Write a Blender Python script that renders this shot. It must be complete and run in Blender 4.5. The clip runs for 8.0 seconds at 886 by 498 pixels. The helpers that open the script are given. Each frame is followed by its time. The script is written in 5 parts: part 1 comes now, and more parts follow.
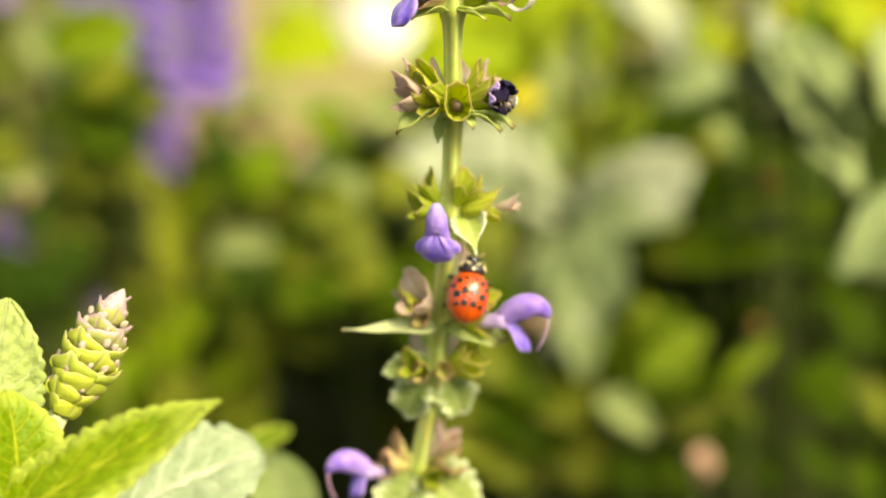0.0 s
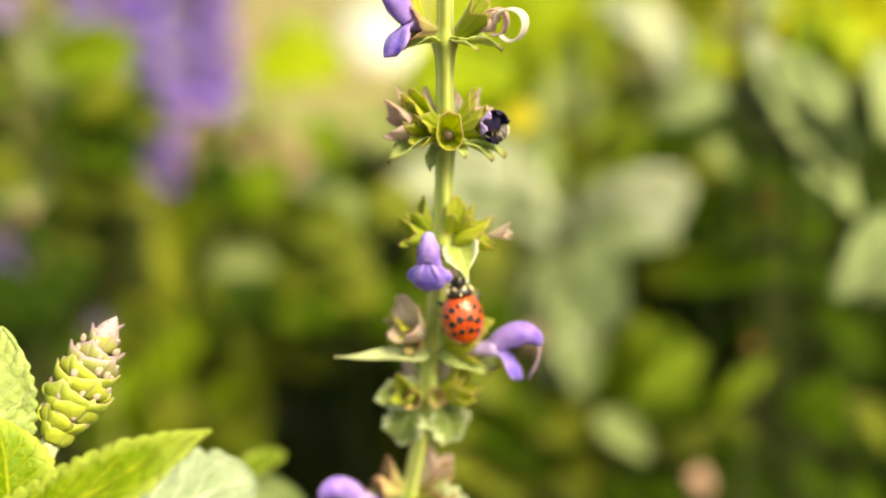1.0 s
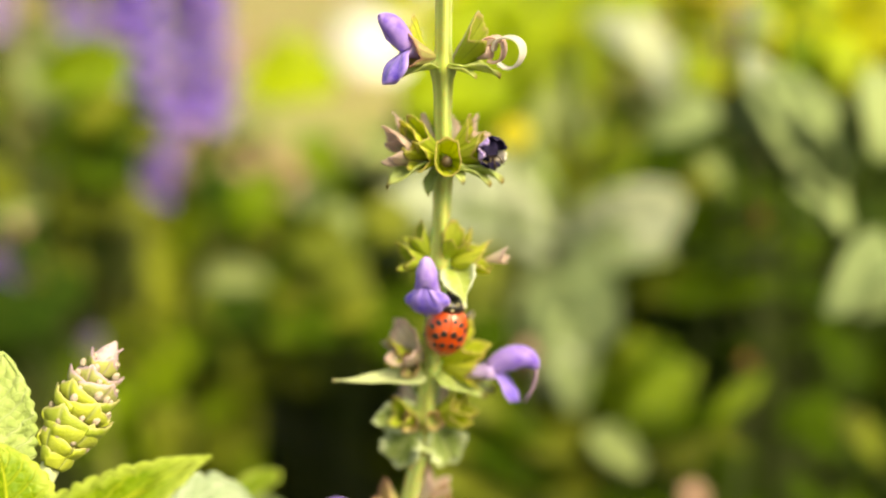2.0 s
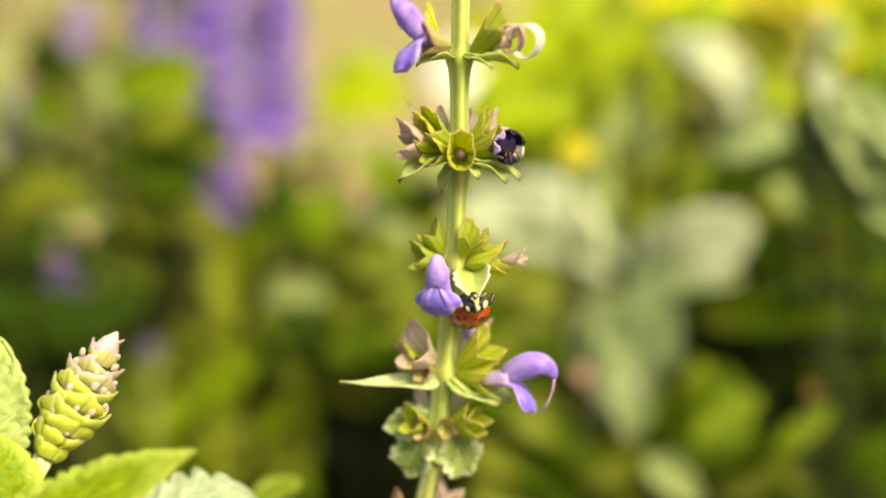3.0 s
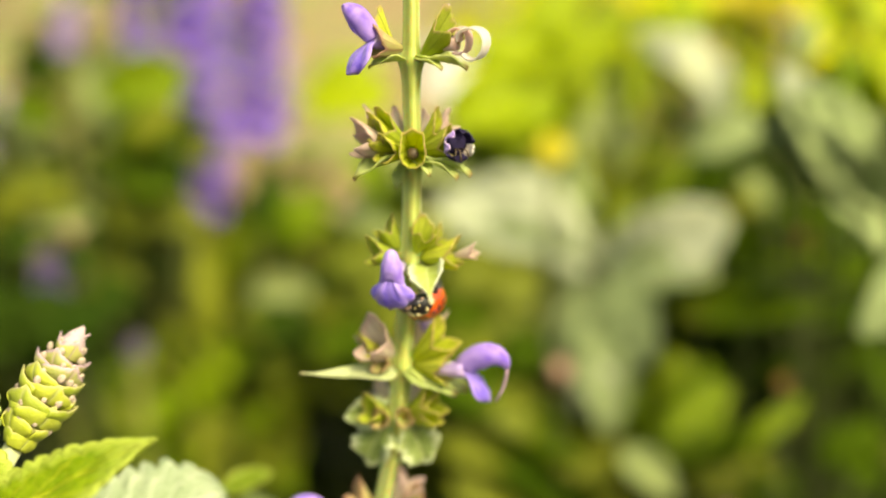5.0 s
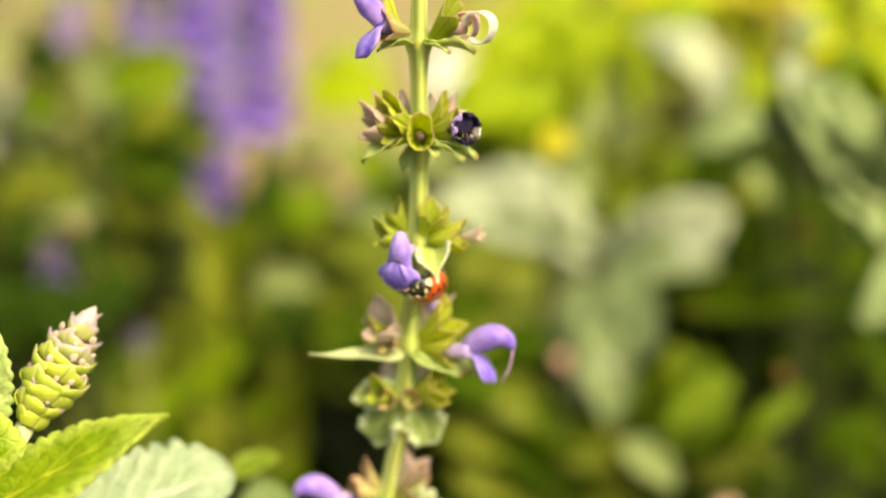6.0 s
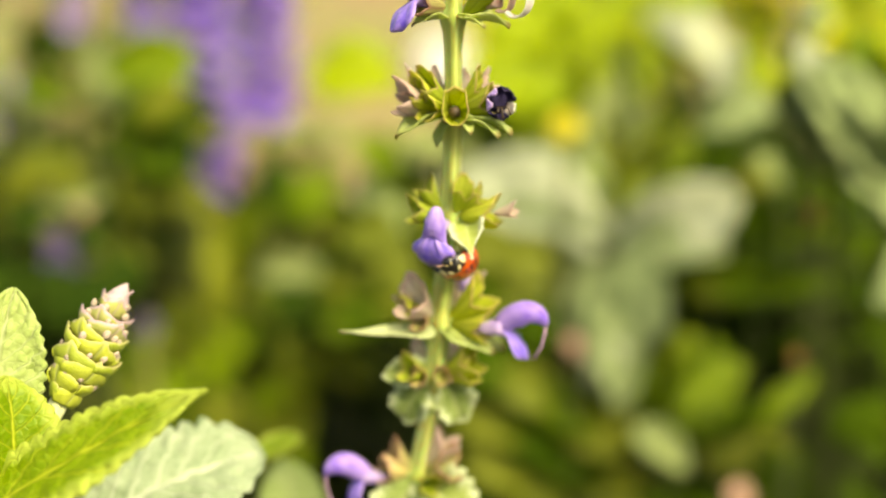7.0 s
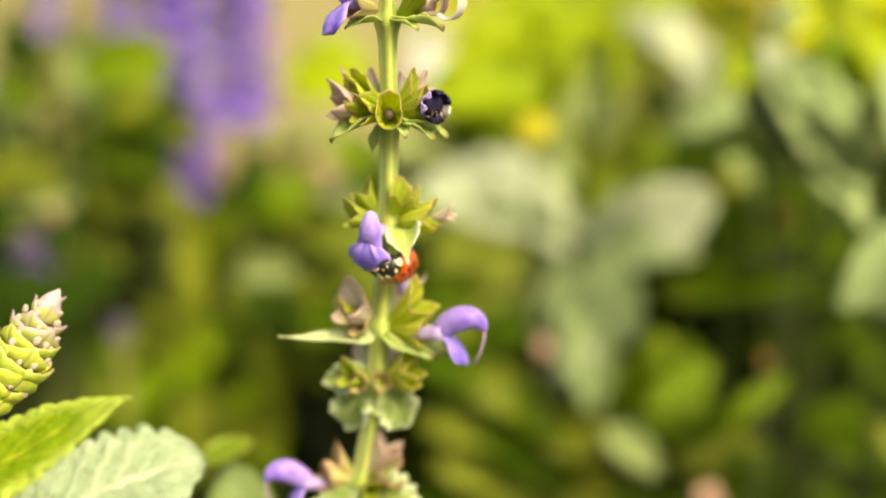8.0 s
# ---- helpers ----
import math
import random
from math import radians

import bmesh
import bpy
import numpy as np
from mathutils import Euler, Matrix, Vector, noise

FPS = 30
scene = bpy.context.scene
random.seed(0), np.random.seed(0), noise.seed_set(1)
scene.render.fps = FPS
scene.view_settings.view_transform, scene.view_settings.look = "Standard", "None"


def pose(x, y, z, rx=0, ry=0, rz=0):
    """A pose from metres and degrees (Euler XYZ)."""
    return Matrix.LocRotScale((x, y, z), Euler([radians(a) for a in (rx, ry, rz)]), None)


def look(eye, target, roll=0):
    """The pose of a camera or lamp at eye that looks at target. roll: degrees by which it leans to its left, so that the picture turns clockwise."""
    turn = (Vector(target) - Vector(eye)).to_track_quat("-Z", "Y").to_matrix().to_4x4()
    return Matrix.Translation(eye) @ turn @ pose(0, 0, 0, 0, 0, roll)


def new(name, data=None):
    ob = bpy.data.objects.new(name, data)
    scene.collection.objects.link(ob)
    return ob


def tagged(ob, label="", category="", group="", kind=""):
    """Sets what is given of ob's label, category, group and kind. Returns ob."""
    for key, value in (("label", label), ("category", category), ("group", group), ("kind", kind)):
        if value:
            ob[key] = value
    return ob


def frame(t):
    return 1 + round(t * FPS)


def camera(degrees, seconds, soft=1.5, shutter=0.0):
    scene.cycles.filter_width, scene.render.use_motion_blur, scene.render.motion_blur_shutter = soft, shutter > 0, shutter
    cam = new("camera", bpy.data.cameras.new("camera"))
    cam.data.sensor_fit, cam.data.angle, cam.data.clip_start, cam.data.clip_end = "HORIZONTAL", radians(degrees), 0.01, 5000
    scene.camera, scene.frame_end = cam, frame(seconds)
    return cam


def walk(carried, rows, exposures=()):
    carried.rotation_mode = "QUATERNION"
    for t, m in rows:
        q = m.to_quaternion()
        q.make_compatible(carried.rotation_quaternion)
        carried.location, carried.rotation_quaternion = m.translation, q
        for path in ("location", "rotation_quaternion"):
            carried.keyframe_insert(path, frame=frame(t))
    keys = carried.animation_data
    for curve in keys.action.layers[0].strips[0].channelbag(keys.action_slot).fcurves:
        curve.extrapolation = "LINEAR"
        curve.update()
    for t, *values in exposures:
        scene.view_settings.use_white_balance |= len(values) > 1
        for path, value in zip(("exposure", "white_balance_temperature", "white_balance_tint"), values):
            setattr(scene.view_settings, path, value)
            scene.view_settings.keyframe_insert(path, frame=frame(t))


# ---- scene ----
# ---- camera ----
MM = 0.001
cam = camera(43.0, 8.0, 2.0)
cam.data.dof.use_dof = True
cam.data.dof.focus_distance = 0.1248
cam.data.dof.aperture_fstop = 7.0
EYE_X, EYE_Y, EYE_Z, TILT = 0.00033, -0.12755, 0.38, -17.0
# seconds, x, y, z (metres from the resting eye), yaw, pitch, roll (degrees)
PATH = [
    (0.0, -0.01079, -0.00098, -0.00010, -3.80, -2.66, -1.79),
    (0.5, -0.00982, -0.00022, 0.00107, -4.30, -2.37, -1.50),
    (1.0, -0.00963, -0.00140, 0.00175, -3.74, -2.03, -1.64),
    (1.5, -0.01067, -0.00294, 0.00306, -3.84, -1.60, -1.62),
    (1.7, -0.01197, -0.00357, 0.00464, -4.55, -2.02, -1.71),
    (2.8, -0.00187, 0.00347, -0.00071, -0.50, 0.30, -0.31),
    (3.0, -0.00140, 0.00315, -0.00034, 0.36, 0.06, 0.00),
    (3.5, 0.00000, 0.00000, 0.00000, 0.00, 0.00, 0.00),
    (4.0, 0.00248, -0.00162, -0.00089, -0.17, -0.25, -0.09),
    (4.5, 0.00419, -0.00151, -0.00074, 0.01, -0.17, -0.31),
    (5.8, 0.00293, -0.00206, -0.00159, 0.50, 0.16, -0.43),
    (6.0, 0.00293, -0.00334, -0.00283, 0.27, -0.04, -0.33),
    (6.5, 0.00215, -0.00317, -0.00309, -0.49, -0.13, -0.51),
    (7.0, -0.00210, -0.00270, -0.00473, -0.17, -0.43, -0.44),
    (7.5, -0.00007, -0.00304, -0.00327, -0.79, -0.17, -0.52),
    (8.0, 0.00501, -0.00148, -0.00426, -0.33, -0.43, -0.54),
]
REST = pose(EYE_X, EYE_Y, EYE_Z, TILT, 0, 0)
walk(cam, [(t, REST @ pose(x, y, z, 90 + pitch, 0, yaw) @ pose(0, 0, 0, 0, 0, roll)) for t, x, y, z, yaw, pitch, roll in PATH], [(0.0, 0.84, 9100, 0), (8.0, 0.84, 9100, 0)])

# ---- light ----
world = bpy.data.worlds.new("sky")
scene.world = world
world.use_nodes = True
sky = world.node_tree.nodes.new("ShaderNodeTexSky")
sky.sky_type, sky.sun_disc = "NISHITA", False
sky.sun_elevation, sky.sun_rotation = radians(49), radians(138)
sky.air_density, sky.dust_density = 1.0, 3.0
world.node_tree.links.new(sky.outputs[0], world.node_tree.nodes["Background"].inputs["Color"])
world.node_tree.nodes["Background"].inputs["Strength"].default_value = 0.12
sun = new("sun", bpy.data.lights.new("sun", "SUN"))
sun.data.energy, sun.data.angle, sun.data.color = 4.0, radians(28), (1.0, 0.95, 0.86)
sun.matrix_world = look((0.54, -0.60, 1.26), (0, 0, 0.33))


# ---- materials ----
def nodes_of(name):
    m = bpy.data.materials.new(name)
    m.use_nodes = True
    nt = m.node_tree
    return m, nt, nt.nodes["Principled BSDF"], nt.nodes["Material Output"]


def add(nt, kind, **values):
    n = nt.nodes.new(kind)
    for k, v in values.items():
        n.inputs[k.replace("_", " ")].default_value = v
    return n


def maths(nt, op, a, b=None, c=None):
    n = nt.nodes.new("ShaderNodeMath")
    n.operation = op
    for i, v in enumerate((a, b, c)):
        if v is None:
            continue
        if isinstance(v, (int, float)):
            n.inputs[i].default_value = v
        else:
            nt.links.new(v, n.inputs[i])
    return n.outputs[0]


def blend(nt, fac, a, b):
    n = nt.nodes.new("ShaderNodeMix")
    n.data_type = "RGBA"
    for sock, v in ((n.inputs["Factor"], fac), (n.inputs["A"], a), (n.inputs["B"], b)):
        if isinstance(v, tuple):
            sock.default_value = (*v, 1)
        elif isinstance(v, (int, float)):
            sock.default_value = v
        else:
            nt.links.new(v, sock)
    return n.outputs["Result"]


def ramp(nt, value, lo, hi):
    n = nt.nodes.new("ShaderNodeMapRange")
    nt.links.new(value, n.inputs["Value"])
    n.inputs["From Min"].default_value, n.inputs["From Max"].default_value = lo, hi
    return n.outputs["Result"]


def noise_of(nt, scale, detail=3.0):
    tc = nt.nodes.new("ShaderNodeTexCoord")
    n = add(nt, "ShaderNodeTexNoise", Scale=scale, Detail=detail)
    nt.links.new(tc.outputs["Object"], n.inputs["Vector"])
    return n.outputs["Fac"]


def uv_of(nt):
    tc = nt.nodes.new("ShaderNodeTexCoord")
    s = nt.nodes.new("ShaderNodeSeparateXYZ")
    nt.links.new(tc.outputs["UV"], s.inputs[0])
    return s.outputs["X"], s.outputs["Y"]


def see_through(nt, bsdf, out, colour, share):
    """Adds light that shines through a thin blade."""
    tr = nt.nodes.new("ShaderNodeBsdfTranslucent")
    mix = nt.nodes.new("ShaderNodeMixShader")
    mix.inputs[0].default_value = share
    nt.links.new(colour, tr.inputs["Color"])
    nt.links.new(bsdf.outputs[0], mix.inputs[1])
    nt.links.new(tr.outputs[0], mix.inputs[2])
    nt.links.new(mix.outputs[0], out.inputs["Surface"])


def bump(nt, bsdf, height, strength, distance):
    b = add(nt, "ShaderNodeBump", Strength=strength, Distance=distance)
    nt.links.new(height, b.inputs["Height"])
    nt.links.new(b.outputs[0], bsdf.inputs["Normal"])


def leaf_material(name, dark, light, vein, share=0.35, veins=9, rough=0.6, relief=0.4, grain=900.0, tip=None, tip_from=0.75, vary=0.0, shine=0.3, ribs=0, rim=None):
    m, nt, bsdf, out = nodes_of(name)
    u, v = uv_of(nt)
    side = maths(nt, "ABSOLUTE", maths(nt, "MULTIPLY_ADD", u, 2.0, -1.0))
    rib = ramp(nt, side, 0.09, 0.015)
    wave = maths(nt, "SINE", maths(nt, "MULTIPLY", maths(nt, "MULTIPLY_ADD", side, -0.28, v), veins * 6.2832))
    lateral = ramp(nt, wave, 0.86, 0.99)
    tc = nt.nodes.new("ShaderNodeTexCoord")
    cells = add(nt, "ShaderNodeTexVoronoi", Scale=grain)
    cells.feature = "DISTANCE_TO_EDGE"
    nt.links.new(tc.outputs["Object"], cells.inputs["Vector"])
    net = ramp(nt, cells.outputs["Distance"], 0.12, 0.0)
    lines = maths(nt, "MAXIMUM", maths(nt, "MAXIMUM", rib, maths(nt, "MULTIPLY", lateral, 0.65)), maths(nt, "MULTIPLY", net, 0.25))
    if ribs:
        lines = maths(nt, "MAXIMUM", lines, ramp(nt, maths(nt, "COSINE", maths(nt, "MULTIPLY", u, ribs * 6.2832)), 0.82, 1.02))
    big = noise_of(nt, 160.0)
    base = blend(nt, ramp(nt, big, 0.3, 0.7), dark, light)
    info = nt.nodes.new("ShaderNodeObjectInfo")
    hsv = add(nt, "ShaderNodeHueSaturation", Saturation=1.0)
    geo = nt.nodes.new("ShaderNodeNewGeometry")
    each = maths(nt, "MULTIPLY_ADD", geo.outputs["Random Per Island"], vary, 1.0 - vary / 2)
    nt.links.new(maths(nt, "MULTIPLY", each, maths(nt, "MULTIPLY_ADD", info.outputs["Random"], 0.3, 0.85)), hsv.inputs["Value"])
    nt.links.new(maths(nt, "MULTIPLY_ADD", info.outputs["Random"], -0.02, 0.51), hsv.inputs["Hue"])
    nt.links.new(base, hsv.inputs["Color"])
    colour = blend(nt, lines, hsv.outputs[0], vein)
    if rim:
        near = maths(nt, "ADD", maths(nt, "MAXIMUM", side, maths(nt, "MULTIPLY_ADD", v, 2.2, -1.2)), maths(nt, "MULTIPLY", noise_of(nt, 900.0), 0.3))
        colour = blend(nt, ramp(nt, near, 0.72, 1.05), colour, rim)
    if tip:
        edge = maths(nt, "ADD", v, maths(nt, "MULTIPLY", noise_of(nt, 700.0), 0.35))
        colour = blend(nt, ramp(nt, edge, tip_from + 0.1, tip_from + 0.3), colour, tip)
    nt.links.new(colour, bsdf.inputs["Base Color"])
    bsdf.inputs["Roughness"].default_value = rough
    bsdf.inputs["Specular IOR Level"].default_value = shine
    height = maths(nt, "ADD", maths(nt, "MULTIPLY", lines, -1.0), maths(nt, "MULTIPLY", noise_of(nt, grain * 2.5), 0.5))
    bump(nt, bsdf, height, relief, 0.0003)
    see_through(nt, bsdf, out, colour, share)
    return m


def petal_material(name, deep, pale, share=0.4, ridge=0.0):
    m, nt, bsdf, out = nodes_of(name)
    u, v = uv_of(nt)
    streak = maths(nt, "SINE", maths(nt, "MULTIPLY_ADD", u, 40.0, maths(nt, "MULTIPLY", noise_of(nt, 600.0), 6.0)))
    base = blend(nt, ramp(nt, maths(nt, "MULTIPLY_ADD", streak, 0.12, v), 0.0, 0.75), pale, deep)
    colour = blend(nt, ramp(nt, noise_of(nt, 900.0), 0.35, 0.75), base, pale)
    side = maths(nt, "ABSOLUTE", maths(nt, "MULTIPLY_ADD", u, 2.0, -1.0))
    rim = maths(nt, "MAXIMUM", ramp(nt, side, 0.84, 0.97), ramp(nt, v, 0.92, 0.99))
    if ridge:
        near = maths(nt, "ABSOLUTE", maths(nt, "SUBTRACT", side, ridge))
        rim = maths(nt, "MAXIMUM", rim, ramp(nt, near, 0.16, 0.02))
    colour = blend(nt, maths(nt, "MULTIPLY", rim, 0.6), colour, tuple(min(1.0, 1.45 * c + 0.02) for c in pale))
    nt.links.new(colour, bsdf.inputs["Base Color"])
    bsdf.inputs["Roughness"].default_value = 0.5
    bsdf.inputs["Sheen Weight"].default_value = 0.3
    bump(nt, bsdf, noise_of(nt, 2500.0), 0.3, 0.0002)
    see_through(nt, bsdf, out, colour, share)
    return m


def skin_material(name, a, b, scale=500.0, rough=0.6, relief=0.3, coat=0.0, stretch=None):
    m, nt, bsdf, out = nodes_of(name)
    colour = blend(nt, ramp(nt, noise_of(nt, scale), 0.35, 0.7), a, b)
    if stretch:
        u, v = uv_of(nt)
        groove = maths(nt, "SINE", maths(nt, "MULTIPLY", u, stretch * 6.2832))
        colour = blend(nt, ramp(nt, groove, 0.2, 1.0), colour, tuple(min(1, c * 1.25) for c in b))
    nt.links.new(colour, bsdf.inputs["Base Color"])
    bsdf.inputs["Roughness"].default_value = rough
    bsdf.inputs["Coat Weight"].default_value = coat
    bsdf.inputs["Coat Roughness"].default_value = 0.16
    bump(nt, bsdf, noise_of(nt, scale * 6), relief, 0.0002)
    return m


STEM = skin_material("sage stem", (0.30, 0.36, 0.07), (0.40, 0.45, 0.13), 260, 0.85, 0.5, stretch=4)
STEM.node_tree.nodes["Principled BSDF"].inputs["Sheen Weight"].default_value = 0.4
STEM.node_tree.nodes["Principled BSDF"].inputs["Specular IOR Level"].default_value = 0.15
STEM.node_tree.nodes["Principled BSDF"].inputs["Subsurface Weight"].default_value = 0.5
STEM.node_tree.nodes["Principled BSDF"].inputs["Subsurface Scale"].default_value = 0.0012
PALE_STEM = skin_material("pale stem", (0.5, 0.55, 0.25), (0.65, 0.68, 0.42), 400, 0.5, 0.3)
CALYX = leaf_material("green calyx", (0.50, 0.58, 0.05), (0.70, 0.74, 0.13), (0.34, 0.41, 0.05), 0.58, 0, 0.5, 0.3, 1500, (0.56, 0.42, 0.20), 0.95, ribs=10)
CALYX_PINK = leaf_material("faded pinkish calyx", (0.74, 0.66, 0.50), (0.86, 0.78, 0.67), (0.60, 0.47, 0.41), 0.6, 0, 0.6, 0.3, 1500, (0.74, 0.58, 0.52), 0.80, ribs=10)
CALYX_BROWN = leaf_material("brown-tipped calyx", (0.58, 0.56, 0.18), (0.72, 0.62, 0.34), (0.42, 0.30, 0.14), 0.5, 0, 0.6, 0.3, 1500, (0.50, 0.30, 0.21), 0.86, ribs=10)
BRACT = leaf_material("pale green bract", (0.46, 0.56, 0.12), (0.64, 0.71, 0.30), (0.66, 0.72, 0.38), 0.45, 5, 0.55, 0.35, 1400, (0.32, 0.20, 0.08), 0.9)
BRACT_WHITE = leaf_material("whitish green bract", (0.50, 0.58, 0.24), (0.70, 0.74, 0.46), (0.72, 0.76, 0.50), 0.45, 5, 0.55, 0.35, 1400, (0.45, 0.36, 0.2), 0.95)
BRACT_RIM = leaf_material("green bract with a pale edge", (0.22, 0.31, 0.06), (0.38, 0.46, 0.14), (0.50, 0.56, 0.24), 0.4, 5, 0.55, 0.5, 1400, rim=(0.66, 0.73, 0.46))
BRACT_CURL = leaf_material("yellow green bract with a whitish edge", (0.46, 0.56, 0.10), (0.62, 0.70, 0.24), (0.64, 0.72, 0.32), 0.45, 5, 0.55, 0.35, 1400, rim=(0.78, 0.82, 0.64))
SPIKE_PETAL = petal_material("deep violet petal", (0.17, 0.075, 0.58), (0.36, 0.21, 0.70))
# Violet darkened on purpose: the shade on two low spikes is in it.
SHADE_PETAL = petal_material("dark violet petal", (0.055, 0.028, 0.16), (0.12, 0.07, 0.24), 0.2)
PETAL = petal_material("violet petal", (0.165, 0.09, 0.72), (0.45, 0.31, 0.86))
PETAL_PALE = petal_material("lilac petal", (0.40, 0.25, 0.72), (0.66, 0.52, 0.85))
HOOD = petal_material("lilac violet petal", (0.26, 0.13, 0.74), (0.54, 0.36, 0.86))
LIP = petal_material("violet petal with pale ridges", (0.165, 0.09, 0.74), (0.45, 0.31, 0.88), 0.4, 0.52)
HOOD_PALE = petal_material("pale lilac petal", (0.34, 0.19, 0.78), (0.60, 0.43, 0.90))
PETAL_DRY = petal_material("withered cream pink petal", (0.80, 0.64, 0.58), (0.74, 0.48, 0.40), 0.45)
PETAL_CREAM = petal_material("withered cream white petal", (0.86, 0.82, 0.76), (0.78, 0.68, 0.60), 0.45)
PETAL_DARK = petal_material("withered dark violet petal", (0.004, 0.003, 0.010), (0.022, 0.016, 0.055), 0.05)
PETAL_DARK.node_tree.nodes["Principled BSDF"].inputs["Roughness"].default_value = 0.85
PETAL_DARK.node_tree.nodes["Principled BSDF"].inputs["Specular IOR Level"].default_value = 0.15
PETAL_DARK.node_tree.nodes["Principled BSDF"].inputs["Sheen Weight"].default_value = 0.0
SEED = skin_material("dark seed", (0.03, 0.02, 0.012), (0.08, 0.05, 0.02))
STYLE = skin_material("pinkish style", (0.45, 0.25, 0.42), (0.6, 0.4, 0.55))
NEARLEAF = leaf_material("bright young sage leaf", (0.14, 0.255, 0.007), (0.225, 0.345, 0.012), (0.50, 0.57, 0.045), 0.35, 7, 0.5, 0.8, 900, rim=(0.50, 0.60, 0.10))
NEARMID = leaf_material("soft green wrinkled sage leaf", (0.30, 0.42, 0.10), (0.46, 0.56, 0.22), (0.55, 0.62, 0.30), 0.35, 8, 0.6, 0.8, 900)
NEARPALE = leaf_material("pale underside of a sage leaf", (0.27, 0.36, 0.19), (0.47, 0.55, 0.36), (0.56, 0.62, 0.45), 0.3, 8, 0.7, 0.6, 900)
BUDCONE = skin_material("pinkish bud tip", (0.40, 0.29, 0.31), (0.56, 0.43, 0.42), 900, 0.7, 0.5)
BUDKNOB = skin_material("greyish pink closed floret", (0.32, 0.25, 0.19), (0.58, 0.48, 0.38), 900, 0.7, 0.5)
BUDLEAF = leaf_material("yellow green bud scale", (0.36, 0.43, 0.035), (0.54, 0.60, 0.10), (0.46, 0.50, 0.14), 0.25, 0, 0.5, 0.4, 1600, (0.56, 0.52, 0.22), 0.88)
BUDTIP = leaf_material("pink tipped bud scale", (0.40, 0.44, 0.09), (0.54, 0.52, 0.22), (0.50, 0.42, 0.28), 0.25, 0, 0.5, 0.4, 1600, (0.56, 0.40, 0.44), 0.80)
PALE = leaf_material("grey green felted leaf", (0.22, 0.29, 0.11), (0.34, 0.42, 0.19), (0.40, 0.46, 0.24), 0.25, 7, 0.8, 0.6, 500, shine=0.15)
FELT = leaf_material("whitish felted leaf", (0.44, 0.49, 0.31), (0.56, 0.61, 0.43), (0.56, 0.61, 0.45), 0.3, 7, 0.8, 0.6, 500, shine=0.15)
SAGE_LEAF = leaf_material("dull sage green leaf", (0.22, 0.28, 0.09), (0.33, 0.39, 0.15), (0.38, 0.44, 0.21), 0.3, 7, 0.8, 0.6, 500, shine=0.12)
GREEN = leaf_material("mid green leaf", (0.095, 0.18, 0.005), (0.175, 0.27, 0.010), (0.25, 0.32, 0.028), 0.4, 7, 0.5, 0.5, 500, shine=0.15)
BRIGHT = leaf_material("bright green leaf", (0.22, 0.33, 0.012), (0.33, 0.44, 0.02), (0.42, 0.50, 0.07), 0.45, 7, 0.5, 0.4, 500)
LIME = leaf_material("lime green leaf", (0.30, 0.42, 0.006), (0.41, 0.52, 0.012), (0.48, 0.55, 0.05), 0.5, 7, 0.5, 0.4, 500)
OLIVE = leaf_material("olive leaf", (0.105, 0.14, 0.005), (0.18, 0.215, 0.012), (0.25, 0.27, 0.03), 0.35, 7, 0.6, 0.5, 500)
# Two darkened greens; the shade between the plants is in their colour.
SHADE_LEAF = leaf_material("green leaf with shade in its colour", (0.028, 0.065, 0.002), (0.060, 0.11, 0.004), (0.09, 0.13, 0.015), 0.35, 7, 0.8, 0.5, 500, shine=0.05)
SHADE_DEEP = leaf_material("near-black green leaf with shade in its colour", (0.012, 0.034, 0.003), (0.030, 0.062, 0.006), (0.06, 0.09, 0.015), 0.25, 7, 0.85, 0.5, 500, shine=0.03)
YELLOW = petal_material("yellow petal", (0.85, 0.72, 0.01), (0.8, 0.75, 0.08))
# Near-black leaf colour that carries the shade deep in the bed.
BED_SHADE = leaf_material("bed leaves with shade in the colour", (0.012, 0.028, 0.002), (0.034, 0.058, 0.005), (0.05, 0.08, 0.012), 0.3, 6, 0.7, 0.4, 400, vary=1.2, shine=0.06)
BED_OLIVE = leaf_material("olive bed leaves", (0.056, 0.080, 0.003), (0.108, 0.132, 0.006), (0.16, 0.17, 0.025), 0.35, 6, 0.7, 0.4, 400, vary=1.1, shine=0.12)
BED_GREEN = leaf_material("green bed leaves", (0.11, 0.17, 0.010), (0.20, 0.27, 0.02), (0.28, 0.33, 0.05), 0.4, 6, 0.6, 0.4, 400, vary=1.1, shine=0.15)
# Yellow green raised so that the backlit glow is in the base colour.
BED_LIME = leaf_material("yellow green bed leaves with sunlight in the colour", (0.42, 0.47, 0.012), (0.62, 0.64, 0.025), (0.66, 0.66, 0.10), 0.45, 6, 0.6, 0.4, 400, vary=0.9, shine=0.15)
BED_PALE = leaf_material("pale bed leaves", (0.20, 0.25, 0.07), (0.32, 0.37, 0.13), (0.40, 0.44, 0.22), 0.3, 6, 0.8, 0.4, 400, vary=0.9, shine=0.12)
DRY_BROWN = skin_material("orange brown dry seed head", (0.20, 0.09, 0.015), (0.34, 0.17, 0.04), 300)
DRY = skin_material("dry pinkish brown flower head", (0.40, 0.22, 0.14), (0.55, 0.36, 0.26), 300)
SHELL = skin_material("orange red wing case", (0.40, 0.036, 0.002), (0.58, 0.085, 0.004), 350, 0.35, 0.05, 1.0)
BLACK = skin_material("black chitin", (0.006, 0.005, 0.005), (0.02, 0.016, 0.012), 600, 0.35, 0.1, 0.5)
CREAM = skin_material("cream chitin", (0.58, 0.46, 0.20), (0.74, 0.64, 0.38), 600, 0.4, 0.05, 0.5)
